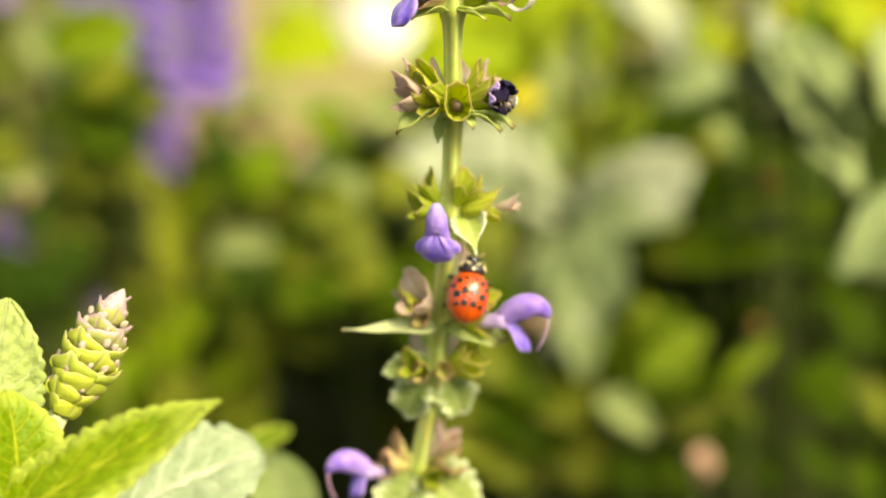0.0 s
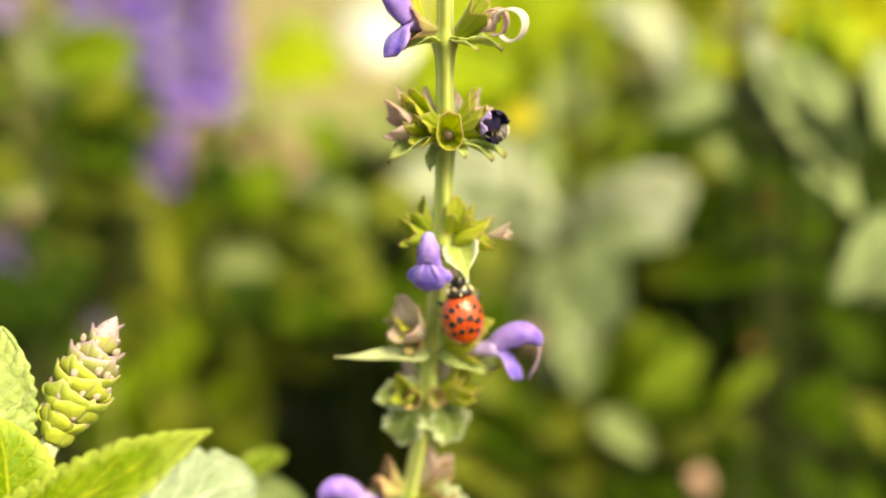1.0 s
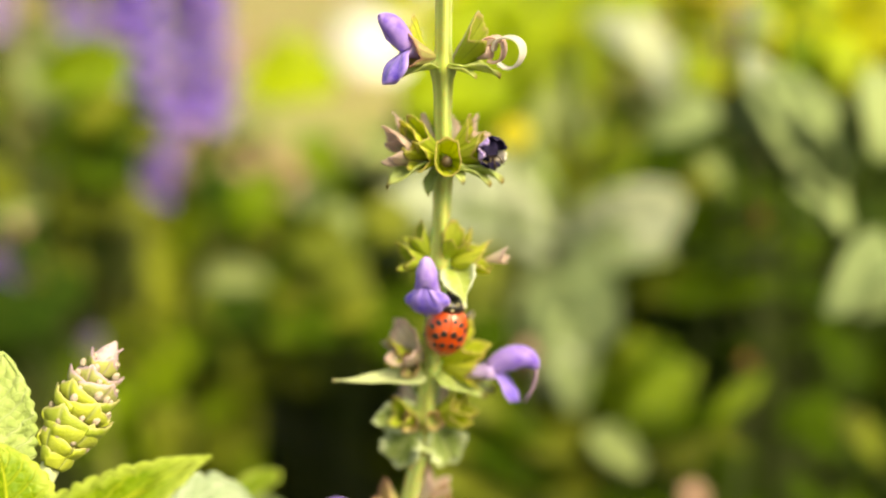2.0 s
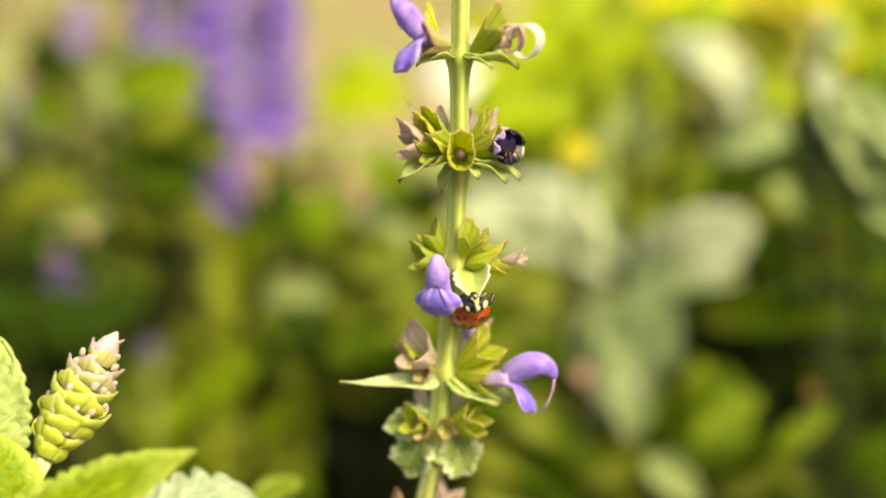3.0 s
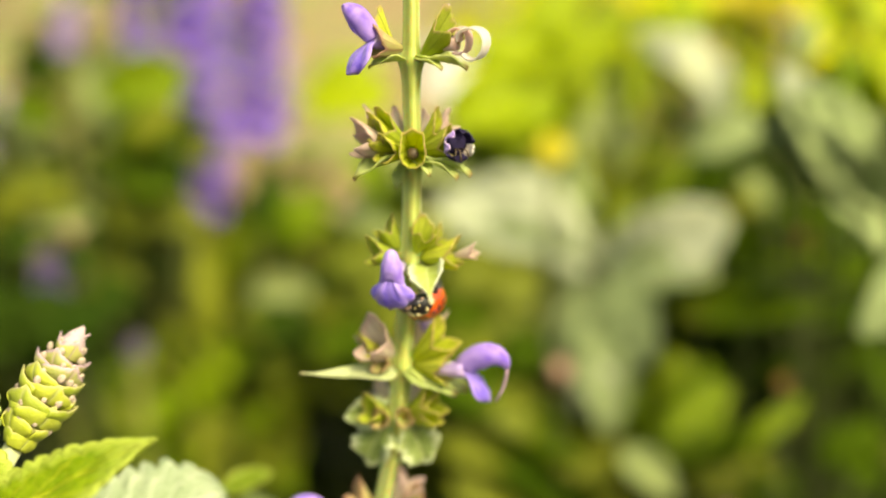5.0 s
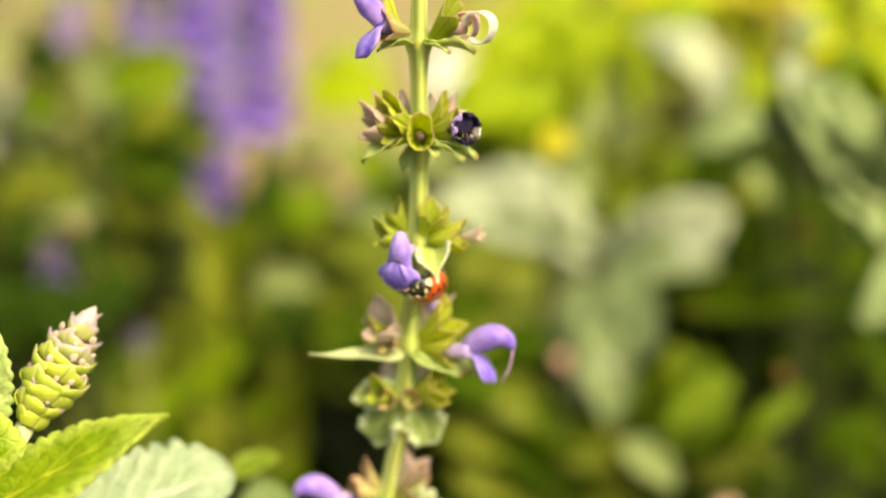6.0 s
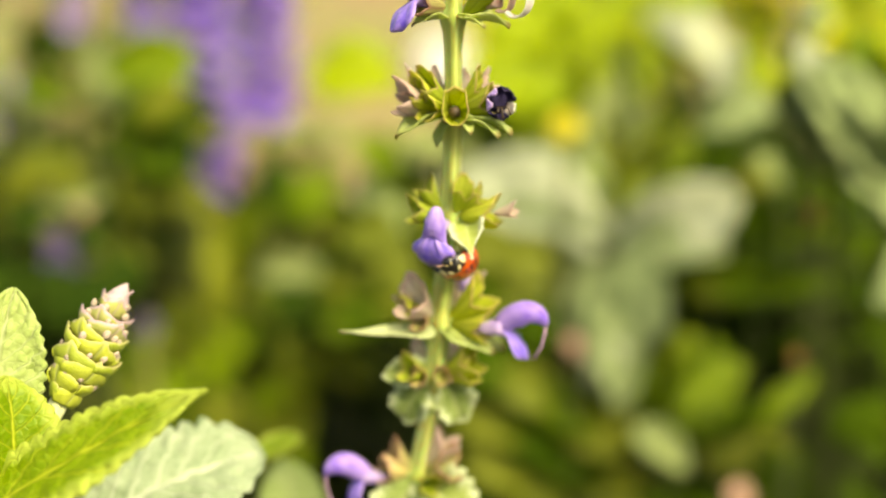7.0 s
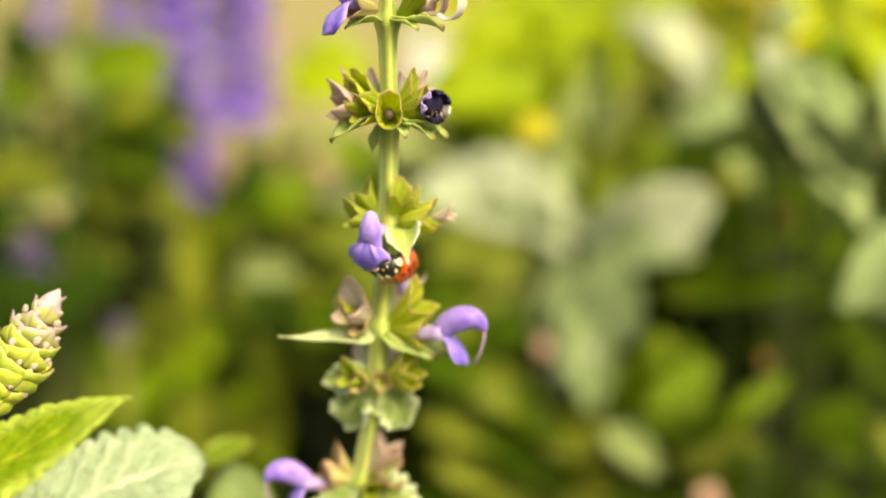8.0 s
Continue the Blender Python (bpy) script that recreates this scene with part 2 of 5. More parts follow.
EYE_DARK = skin_material("dark eye", (0.004, 0.004, 0.004), (0.01, 0.01, 0.01), 600, 0.15, 0.0, 1.0)
FUZZ = skin_material("tan insect hair", (0.45, 0.22, 0.06), (0.62, 0.36, 0.14), 900, 0.8, 0.8)
m_wing, nt_w, bs_w, out_w = nodes_of("clear insect wing")
bs_w.inputs["Base Color"].default_value = (0.85, 0.7, 0.5, 1)
bs_w.inputs["Roughness"].default_value = 0.25
bs_w.inputs["Alpha"].default_value = 0.45
WING = m_wing


def ground_material():
    m, nt, bsdf, out = nodes_of("garden ground")
    tc = nt.nodes.new("ShaderNodeTexCoord")
    s = nt.nodes.new("ShaderNodeSeparateXYZ")
    nt.links.new(tc.outputs["Object"], s.inputs[0])
    far = ramp(nt, maths(nt, "MULTIPLY_ADD", noise_of(nt, 3.0), 0.6, s.outputs["Y"]), 0.9, 1.3)
    soil = blend(nt, noise_of(nt, 90.0, 6), (0.014, 0.012, 0.007), (0.045, 0.036, 0.022))
    sand = blend(nt, ramp(nt, noise_of(nt, 40.0, 6), 0.3, 0.7), (0.22, 0.14, 0.065), (0.34, 0.23, 0.12))
    lawn = blend(nt, ramp(nt, noise_of(nt, 60.0, 6), 0.3, 0.7), (0.15, 0.19, 0.04), (0.27, 0.29, 0.08))
    mixed = blend(nt, ramp(nt, noise_of(nt, 2.2), 0.48, 0.56), sand, lawn)
    nt.links.new(blend(nt, far, soil, mixed), bsdf.inputs["Base Color"])
    bsdf.inputs["Roughness"].default_value = 0.95
    bump(nt, bsdf, noise_of(nt, 70.0, 6), 0.8, 0.01)
    return m


# ---- shape helpers (all lengths in millimetres until a mesh is made) ----
def shell(f, nu, nv, thick, wrap=False):
    """A thin closed blade or cup over f(u, v), u and v from 0 to 1; returns vertices, faces and uv pairs."""
    us = [i / nu for i in range(nu if wrap else nu + 1)]
    vs = [j / nv for j in range(nv + 1)]
    p = np.array([[f(u, v) for v in vs] for u in us], float)
    if wrap:
        pu = np.roll(p, -1, 0) - np.roll(p, 1, 0)
    else:
        pu = np.gradient(p, axis=0)
    n = np.cross(pu, np.gradient(p, axis=1))
    n /= np.linalg.norm(n, axis=-1, keepdims=True) + 1e-9
    a, b = p + n * thick / 2, p - n * thick / 2
    cu, cv = len(us), nv + 1
    verts = np.concatenate([a.reshape(-1, 3), b.reshape(-1, 3)])
    uv = [(u, v) for u in us for v in vs] * 2
    half, faces = cu * cv, []
    for i in range(cu if wrap else cu - 1):
        k = (i + 1) % cu
        for j in range(nv):
            q = (i * cv + j, k * cv + j, k * cv + j + 1, i * cv + j + 1)
            faces.append(q)
            faces.append(tuple(half + x for x in reversed(q)))
        for j in (0, nv):
            q = (i * cv + j, k * cv + j, half + k * cv + j, half + i * cv + j)
            faces.append(q if j else q[::-1])
    if not wrap:
        for i in (0, cu - 1):
            for j in range(nv):
                q = (i * cv + j, i * cv + j + 1, half + i * cv + j + 1, half + i * cv + j)
                faces.append(q if i == 0 else q[::-1])
    return verts, faces, uv


def pipe(points, radii, n=10, square=0.0):
    """A capped tube along points; square: 0 round to 1 four-cornered."""
    pts = [Vector(q) for q in points]
    verts, faces, uv = [], [], []
    side = Vector((1, 0, 0))
    for k, q in enumerate(pts):
        way = (pts[min(k + 1, len(pts) - 1)] - pts[max(k - 1, 0)]).normalized()
        if abs(way.dot(side)) > 0.95:
            side = Vector((0, 1, 0))
        side = (side - way * side.dot(way)).normalized()
        other = way.cross(side)
        for i in range(n):
            a = 2 * math.pi * i / n
            r = radii[k] * (1 + square * 0.13 * math.cos(4 * a))
            verts.append(q + side * r * math.cos(a) + other * r * math.sin(a))
            uv.append((i / n, k / max(1, len(pts) - 1)))
    for k in range(len(pts) - 1):
        for i in range(n):
            j = (i + 1) % n
            faces.append((k * n + i, k * n + j, (k + 1) * n + j, (k + 1) * n + i))
    faces.append(tuple(range(n - 1, -1, -1)))
    faces.append(tuple((len(pts) - 1) * n + i for i in range(n)))
    return np.array([tuple(q) for q in verts]), faces, uv


def blob(rx, ry, rz, nu=20, nv=12, half=False, centre=(0, 0, 0)):
    """A rounded body; half: the upper dome with a flat base."""
    verts, faces, uv = [], [], []
    for j in range(nv + 1):
        e = math.pi * j / nv / (2 if half else 1)
        for i in range(nu):
            a = 2 * math.pi * i / nu
            verts.append((centre[0] + rx * math.sin(e) * math.cos(a), centre[1] + ry * math.sin(e) * math.sin(a), centre[2] + rz * math.cos(e)))
            uv.append((i / nu, j / nv))
    for j in range(nv):
        for i in range(nu):
            k = (i + 1) % nu
            faces.append((j * nu + i, (j + 1) * nu + i, (j + 1) * nu + k, j * nu + k))
    if half:
        faces.append(tuple(nv * nu + i for i in range(nu)))
    return np.array(verts), faces, uv


def joined(*pieces):
    verts, faces, uv, at = [], [], [], 0
    for v, f, t in pieces:
        verts.append(v)
        faces += [tuple(x + at for x in q) for q in f]
        uv += list(t)
        at += len(v)
    return np.concatenate(verts), faces, uv


def moved(piece, m):
    v, f, t = piece
    r, o = np.array(m.to_3x3()), np.array(m.translation)
    return v @ r.T + o, f, t


def mesh_of(name, piece, material):
    verts, faces, uv = piece
    me = bpy.data.meshes.new(name)
    me.from_pydata((np.asarray(verts) * MM).tolist(), [], faces)
    layer = me.uv_layers.new(name="UVMap")
    loop = np.zeros(len(me.loops), dtype=np.int32)
    me.loops.foreach_get("vertex_index", loop)
    layer.data.foreach_set("uv", np.array(uv, dtype=np.float32)[loop].ravel())
    me.polygons.foreach_set("use_smooth", [True] * len(me.polygons))
    me.materials.append(material)
    me.update()
    return me


def part(name, piece, material, parent, label="", at=None):
    """One mesh object under a thing or part; piece: geometry or a mesh to share."""
    me = piece if isinstance(piece, bpy.types.Mesh) else mesh_of(name, piece, material)
    ob = new(name, me)
    ob.parent = parent
    if at is not None:
        ob.matrix_basis = at
    return tagged(ob, label)


def thing(name, label, category, group="", at=None):
    ob = tagged(new(name), label, category, group)
    ob.empty_display_size = 0.002
    if at is not None:
        ob.matrix_basis = at
    return ob


def aim(origin, way, up=(0, 0, 1), size=1.0, wide=1.0):
    """A pose in metres at origin (millimetres): local y along way, local z near up."""
    y = Vector(way).normalized()
    z = Vector(up)
    z = z - y * z.dot(y)
    if z.length < 1e-4:
        z = Vector((0, -1, 0)) - y * y.dot(Vector((0, -1, 0)))
    z.normalize()
    x = y.cross(z)
    m = Matrix((x, y, z)).transposed().to_4x4()
    return Matrix.Translation(Vector(origin) * MM) @ m @ Matrix.Diagonal((size * wide, size, size, 1))


def leaf_shape(length, width, teeth=0, tooth=0.06, fold=0.25, droop=0.5, wave=0.04, quilt=0.0, nu=10, nv=24, thick=0.35, a=0.55, b=0.75, seed=0, veins=8, skew=1.0):
    top = (a / (a + b)) ** a * (b / (a + b)) ** b

    def f(u, v):
        s = 2 * u - 1
        h = width / 2 * max(0.012, (v ** a) * ((1 - v) ** b) / top)
        h *= skew if s < 0 else 1.0
        if teeth:
            h *= 1 + tooth * (2 * abs(math.sin(math.pi * (v * teeth + (0.3 if s > 0 else 0)))) ** 0.7 - 1.3) * min(1, 6 * (1 - v))
        ang = droop * v
        y = length * (math.sin(ang) / droop if abs(droop) > 1e-4 else v)
        z = -length * ((1 - math.cos(ang)) / droop if abs(droop) > 1e-4 else 0)
        lift = fold * abs(s) * h + wave * width * math.sin(v * 9 + seed + 2 * s) * s * s
        if quilt:
            k = abs(math.sin(math.pi * (veins * (v - 0.28 * abs(s)))))
            lift += quilt * width * (k ** 0.6) * (0.25 + abs(s)) * (1 - 0.55 * abs(s)) * min(1, 5 * v * (1 - v))
            lift += quilt * 0.5 * width * noise.noise((s * 5 + seed, v * 14, seed))
        return (s * h, y + lift * math.sin(ang), z + lift * math.cos(ang))

    return shell(f, nu, nv, thick)


def spanning(base, tip, droop, up):
    """The length and pose for a blade bent by droop so that it runs from base to tip."""
    b, e = Vector(base), Vector(tip)
    length = (e - b).length * (droop / 2) / math.sin(droop / 2)
    return length, aim(b, e - b, up) @ Matrix.Rotation(droop / 2, 4, "X")


# ---- ground ----
def build_ground():
    bm = bmesh.new()
    bmesh.ops.create_grid(bm, x_segments=120, y_segments=120, size=1.5)
    for v in bm.verts:
        v.co.y += 1.0
        fade = max(0.0, 1 - (max(abs(v.co.x), abs(v.co.y - 1.0)) / 1.5) ** 4)
        v.co.z = fade * (0.02 * noise.noise(v.co * 4) + 0.006 * noise.noise(v.co * 19))
    rim = [e for e in bm.edges if e.is_boundary]
    out = bmesh.ops.extrude_edge_only(bm, edges=rim)["geom"]
    for v in out:
        if isinstance(v, bmesh.types.BMVert):
            way = Vector((v.co.x, v.co.y - 1.0, 0)).normalized()
            v.co = Vector((0, 1.0, 0)) + way * 400
    me = bpy.data.meshes.new("ground")
    bm.to_mesh(me)
    bm.free()
    me.materials.append(ground_material())
    return tagged(new("ground", me), "dark garden soil turning to sand and lawn beyond", "ground", kind="structure")


build_ground()


# Near-white, so the added slabs stand in for a bright ground glow.
SLAB_PALE = skin_material("pale slab for a bright ground patch", (0.66, 0.64, 0.57), (0.82, 0.80, 0.73), 30, 0.8, 0.5)


def stand_in_slab(x, y, wide, deep, seed):
    """A flat uneven slab lying in the ground."""
    rng = random.Random(seed)
    n, verts, faces, uv = 18, [], [], []
    for z, grow in ((-20, 1.0), (14, 1.0), (22, 0.94)):
        for i in range(n):
            a = 2 * math.pi * i / n
            q = max(abs(math.cos(a)), abs(math.sin(a))) ** 0.7
            k = grow / q * (1 + rng.uniform(-0.03, 0.03))
            verts.append((x + wide / 2 * k * math.cos(a), y + deep / 2 * k * math.sin(a), z))
            uv.append((i / n, z / 40))
    for k in range(2):
        for i in range(n):
            j = (i + 1) % n
            faces.append((k * n + i, k * n + j, (k + 1) * n + j, (k + 1) * n + i))
    faces.append(tuple(2 * n + i for i in range(n)))
    ob = new("stand_in_slab", mesh_of("stand_in_slab", (np.array(verts), faces, uv), SLAB_PALE))
    tagged(ob, "pale slab added to stand in for a bright glow on the ground", "paving stone", "stepping stones")


# Slabs added for the brightness; no paving is known here.
stand_in_slab(40, 2590, 185, 850, 1)
stand_in_slab(300, 3700, 260, 900, 2)


# ---- the flowering sage ----
def calyx_shape(length=6.3, mouth=2.05, flare=1.0):
    """A ribbed two-lipped bell with five pointed teeth, base at the origin."""
    def f(u, v):
        a = 2 * math.pi * u
        if a <= math.pi:
            end = 1 - 0.34 * abs((a - 1.571) / 1.571) ** 1.3 + 0.05 * abs(math.sin(3 * a)) - 0.02 * math.sin(17 * a)
        else:
            off = abs(a - 4.712)
            end = 1.0 - 0.36 * abs((off - 0.62) / 0.95) ** 1.1 if off > 0.62 else 1.0 - 0.34 * ((0.62 - off) / 0.62) ** 0.9
        y = length * end * v
        k = y / length
        r = 0.5 + (mouth - 0.5) * (1 - (1 - min(1, k)) ** 2.0) + 1.1 * flare * max(0, k - 0.55)
        r *= 1 + 0.035 * math.cos(10 * a) + 0.05 * k * k * math.sin(5 * a + 1)
        return (r * math.cos(a) * 0.85, y, r * math.sin(a) + 0.12 * y * k)
    return shell(f, 56, 12, 0.16, True)


CALYX_ME = mesh_of("calyx", calyx_shape(), CALYX)
CALYX_PINK_ME = mesh_of("calyx", calyx_shape(6.6, 1.7), CALYX_PINK)
CALYX_BROWN_ME = mesh_of("calyx", calyx_shape(6.0, 2.3, 0.9), CALYX_BROWN)
BRACT_ME = mesh_of("bract", leaf_shape(7.2, 4.2, 5, 0.05, 0.5, 0.45, 0.09, 0.03, 8, 30, 0.2, 0.4, 0.8), BRACT)
BRACT_WIDE_ME = mesh_of("bract", leaf_shape(7.6, 6.6, 6, 0.17, 0.22, 0.7, 0.12, 0.08, 18, 72, 0.2, 0.42, 0.58), BRACT_RIM)

BRACT_SIDE_ME = mesh_of("bract", leaf_shape(6.4, 4.6, 5, 0.16, 0.25, 0.5, 0.10, 0.06, 14, 50, 0.2, 0.45, 0.85), BRACT_RIM)
CALYX_PINK_WIDE_ME = mesh_of("calyx", calyx_shape(5.4, 2.5, 1.0), CALYX_PINK)

SAGE = thing("flowering_sage", "upright sage stalk with violet two-lipped flowers and ribbed green calyces", "flower", at=pose(0, 0, 0))
stem_line = [(-26, 30, 0), (-22, 22, 90), (-15, 12, 180), (-9, 4, 250), (-6.2, 1.2, 290), (-5.0, 0.8, 303), (-3.4, 0.6, 311), (-2.3, 0.4, 319), (-1.7, 0.2, 326), (-0.8, 0.1, 335), (-0.3, 0, 344), (0, 0, 352.5), (-0.05, 0, 358), (0, 0, 363), (0.1, 0, 370), (0.3, 0, 380), (0.5, 0.3, 394)]


def stem_at(z):
    for (x0, y0, z0), (x1, y1, z1) in zip(stem_line, stem_line[1:]):
        if z <= z1:
            k = (z - z0) / (z1 - z0)
            return Vector((x0 + (x1 - x0) * k, y0 + (y1 - y0) * k, z))
    return Vector(stem_line[-1])


NODES = (303.7, 317.5, 325.5, 339.3, 352.0, 362.8, 375.0)


def stem_radius(z):
    r = 0.88 + min(0.30, (363 - z) * 0.0068) if z > 290 else 1.18 + (290 - z) * 0.003
    for n in NODES:
        r += 0.42 * math.exp(-((z - n) / 0.9) ** 2) + 0.18 * math.exp(-((z - n + 1.2) / 2.0) ** 2)
    return max(0.4, r * (1 if z < 372 else 1 - (z - 372) / 34))


def build_stem():
    zs = [k * 10 for k in range(29)] + [288 + 0.55 * k for k in range(193)]
    part("stem", pipe([stem_at(z) for z in zs], [stem_radius(z) for z in zs], 20, 1.0), STEM, SAGE, "square pale green stem")


build_stem()


def corolla(parent, at, hood=1.0, curl=1.9, rise=0.7, lip=1.0, material=PETAL, style=True, name="flower", label="violet two-lipped flower", slim=0.78, taper=0.15, helmet=False, thick=1.0, reach=1.0):
    """A sage flower: tube along +y, arched hood above, spreading lip below."""
    ob = part(name, pipe([(0, 0, 0), (0, 1.2, 0.1), (0, 2.4, 0.3), (0, 3.3, 0.5)], [0.5, 0.7, 0.95, 1.15], 14), PETAL_PALE, parent, label, at)
    steps = 16
    line, q, ang = [], Vector((0, 3.0, 0.9)), rise
    for k in range(steps + 1):
        line.append((q.copy(), ang))
        q = q + Vector((0, math.cos(ang), math.sin(ang))) * (6.6 * hood / steps)
        ang -= curl / steps * (0.4 + 1.2 * k / steps)

    def hood_f(u, v):
        k = min(steps - 1, int(v * steps))
        t = v * steps - k
        c = line[k][0].lerp(line[k + 1][0], t)
        g = line[k][1] + (line[k + 1][1] - line[k][1]) * t
        r = thick * (1.3 + 0.4 * (taper - 0.15) - taper * v) * max(0.1, 1 - v ** 7) ** 0.5 * (0.85 + 0.35 * math.sin(math.pi * v)) * (1 + 0.05 * math.sin(9 * v + 4 * u))
        a = (2 * u - 1) * 3.08
        side, up = slim * r * math.sin(a), r * (math.cos(a) - 0.3)
        return (side, c.y - up * math.sin(g), c.z + up * math.cos(g))

    if helmet:
        def hood_f(u, v):
            a = (2 * u - 1) * 2.5
            k = max(0, v - 0.62) / 0.38
            w = (0.35 + 0.86 * min(1, v / 0.5) ** 0.8) * math.sqrt(1 - max(0, 1 - v / 0.14) ** 2 * 0.95) + 0.30 * k * k
            y = 4.5 - 0.4 * v + 1.05 * w * math.cos(a) * (1 - 0.5 * k * k) + 0.10 * noise.noise((6 * u, 5 * v, 1))
            return (w * math.sin(a), y, 3.3 - 3.9 * v - 0.45 * k * k * abs(math.sin(a)) + 0.3 * k * math.exp(-((2 * u - 1) / 0.16) ** 2))

    part("upper_lip", shell(hood_f, 28 if helmet else 16, 22, 0.16), HOOD_PALE if helmet else HOOD, ob)

    def lip_f(u, v):
        s = 2 * u - 1
        g = -0.5 - 1.25 * min(1, v * 1.5)
        y = 3.0 + 3.4 * lip * reach * (0.55 * v + 0.25 * math.sin(v * 2.2))
        z = 0.2 - 4.3 * lip * v ** 1.25
        k = min(1, max(0, (v - 0.2) / 0.45))
        w = lip * (0.95 + 1.75 * k * k * (3 - 2 * k)) * math.sqrt(max(0.06, 1 - (max(0, v - 0.6) / 0.41) ** 2))
        notch = 0.55 * lip * math.exp(-(s / 0.16) ** 2) * max(0, v - 0.6)
        return (w * s, y - 0.9 * lip * s * s * (0.3 + v) + 0.12 * math.sin(9 * s + 5 * v), z + 0.55 * lip * abs(s) * (1 - v) + notch + 0.10 * math.sin(11 * v + 3 * s))

    if helmet:
        def fan_f(u, v):
            s = 2 * u - 1
            g = 1.0 * s
            rim = 4.0 - 1.2 * abs(s) ** 1.8 - 0.7 * abs(s) ** 10 - 0.15 * math.exp(-(s / 0.25) ** 2) - 0.25 * math.exp(-((abs(s) - 0.52) / 0.10) ** 2)
            q = 0.2 + rim * v
            ridge = math.exp(-((abs(s) - 0.52) / 0.13) ** 2)
            y = 4.2 + 0.95 * math.sin(math.pi * min(1, 0.15 + 0.75 * v)) * (1 - 0.75 * s * s) + 0.35 * ridge * math.sin(math.pi * v) - 0.5 * v ** 4 + 0.06 * v * math.sin(13 * s + 7 * v)
            return (q * math.sin(g) * 1.12, y, 0.35 - q * math.cos(g) * 1.08 - 0.55 * abs(s) ** 3 * v)
        part("lower_lip", shell(fan_f, 34, 20, 0.16), material, ob)
    else:
        part("lower_lip", shell(lip_f, 18, 20, 0.16), material, ob)
    if style:
        e, g = line[-1]
        way = Vector((0, math.cos(g - 0.2), math.sin(g - 0.2)))
        drop = [e, e + way * 1.0 + Vector((0, 0.05, -0.3)), e + way * 1.8 + Vector((0, -0.25, -1.0)), e + way * 2.4 + Vector((0, -0.9, -1.8))]
        part("style", pipe(drop, [0.14, 0.13, 0.12, 0.18], 6), STYLE, ob)
    return ob


TWIST = random.Random(23)


def cal(z, way, me=CALYX_ME, size=1.0, up=(0, 0, 1), off=(0, 0, 0), label=""):
    o = stem_at(z) + Vector(off) + Vector(way).normalized() * 0.9
    bent = Vector(way).normalized() + Vector([TWIST.uniform(-0.09, 0.09) for _ in range(3)])
    roll = Matrix.Rotation(TWIST.uniform(-0.5, 0.5), 4, "Y")
    return part("calyx", me, None, SAGE, label, aim(o, bent, up, size, TWIST.uniform(0.85, 1.2)) @ roll)


def bra(z, way, me=BRACT_ME, size=1.0, up=(0, 0, 1), off=(0, 0, 0)):
    o = stem_at(z) + Vector(off) + Vector(way).normalized() * 0.7
    return part("bract", me, None, SAGE, "", aim(o, way, up, size))


# top whorl
cal(363, (-0.75, -0.1, 0.65), CALYX_ME, size=0.8, off=(-1.2, 0, -0.2))
corolla(SAGE, aim(stem_at(363.2) + Vector((-1.7, -0.9, 1.2)), (-0.86, -0.48, 0.20), (-0.15, 0.1, 1), 0.92), 0.84, 0.95, 0.90, 1.0, style=False, slim=0.85, thick=0.98, reach=1.25)
cal(363.3, (-0.86, -0.46, 0.22), CALYX_BROWN_ME, 0.66, off=(-0.3, -0.5, 0.7))
bra(362.6, (-0.9, -0.35, 0.12), size=0.62)
bra(362.6, (0.95, -0.3, 0.12), size=0.85)
bra(362.7, (0.75, -0.6, 0.05), size=0.55)
cal(363, (0.66, -0.35, 0.66), size=0.84, off=(0.9, -0.2, -0.2))
cal(363, (0.8, 0.4, 0.5), CALYX_PINK_ME, 0.85, off=(0.7, 0.8, 0))


def curled_petals():
    ob = part("withered_flower", pipe([(0, 0, 0), (0, 1.5, 0.1), (0, 2.6, 0.2)], [0.6, 0.75, 0.8], 12), PETAL_DRY, SAGE, "withered cream and pink curled petals",
              aim(stem_at(363) + Vector((3.0, -1.4, 1.5)), (0.86, -0.5, 0.10)))
    for r, wide, mid_y, mid_z, shift, turn, mat in ((1.45, 0.8, 2.8, 0.4, -0.3, 0.4, PETAL_DRY), (1.75, 0.9, 5.0, 0.1, 0.5, 0.0, PETAL_CREAM)):
        def f(u, v, r=r, wide=wide, mid_y=mid_y, mid_z=mid_z, shift=shift, turn=turn):
            a = 3.0 - v * 5.4 + turn
            s = (2 * u - 1) * wide * (0.55 + 0.45 * math.sin(math.pi * min(1, 0.1 + v * 0.85)))
            rr = r * (1 - 0.14 * v) + 0.14 * (2 * u - 1) ** 2 + 0.06 * math.sin(17 * v)
            return (shift + s + 0.5 * v, mid_y + rr * math.cos(a), mid_z + rr * math.sin(a))
        part("curled_petal", shell(f, 6, 36, 0.2), mat, ob)
    part("dark_stamen", pipe([(0, 1.0, 0.2), (-0.6, 1.6, 0.9), (-1.0, 1.2, 0.4)], [0.25, 0.3, 0.12], 6), SEED, ob)


curled_petals()

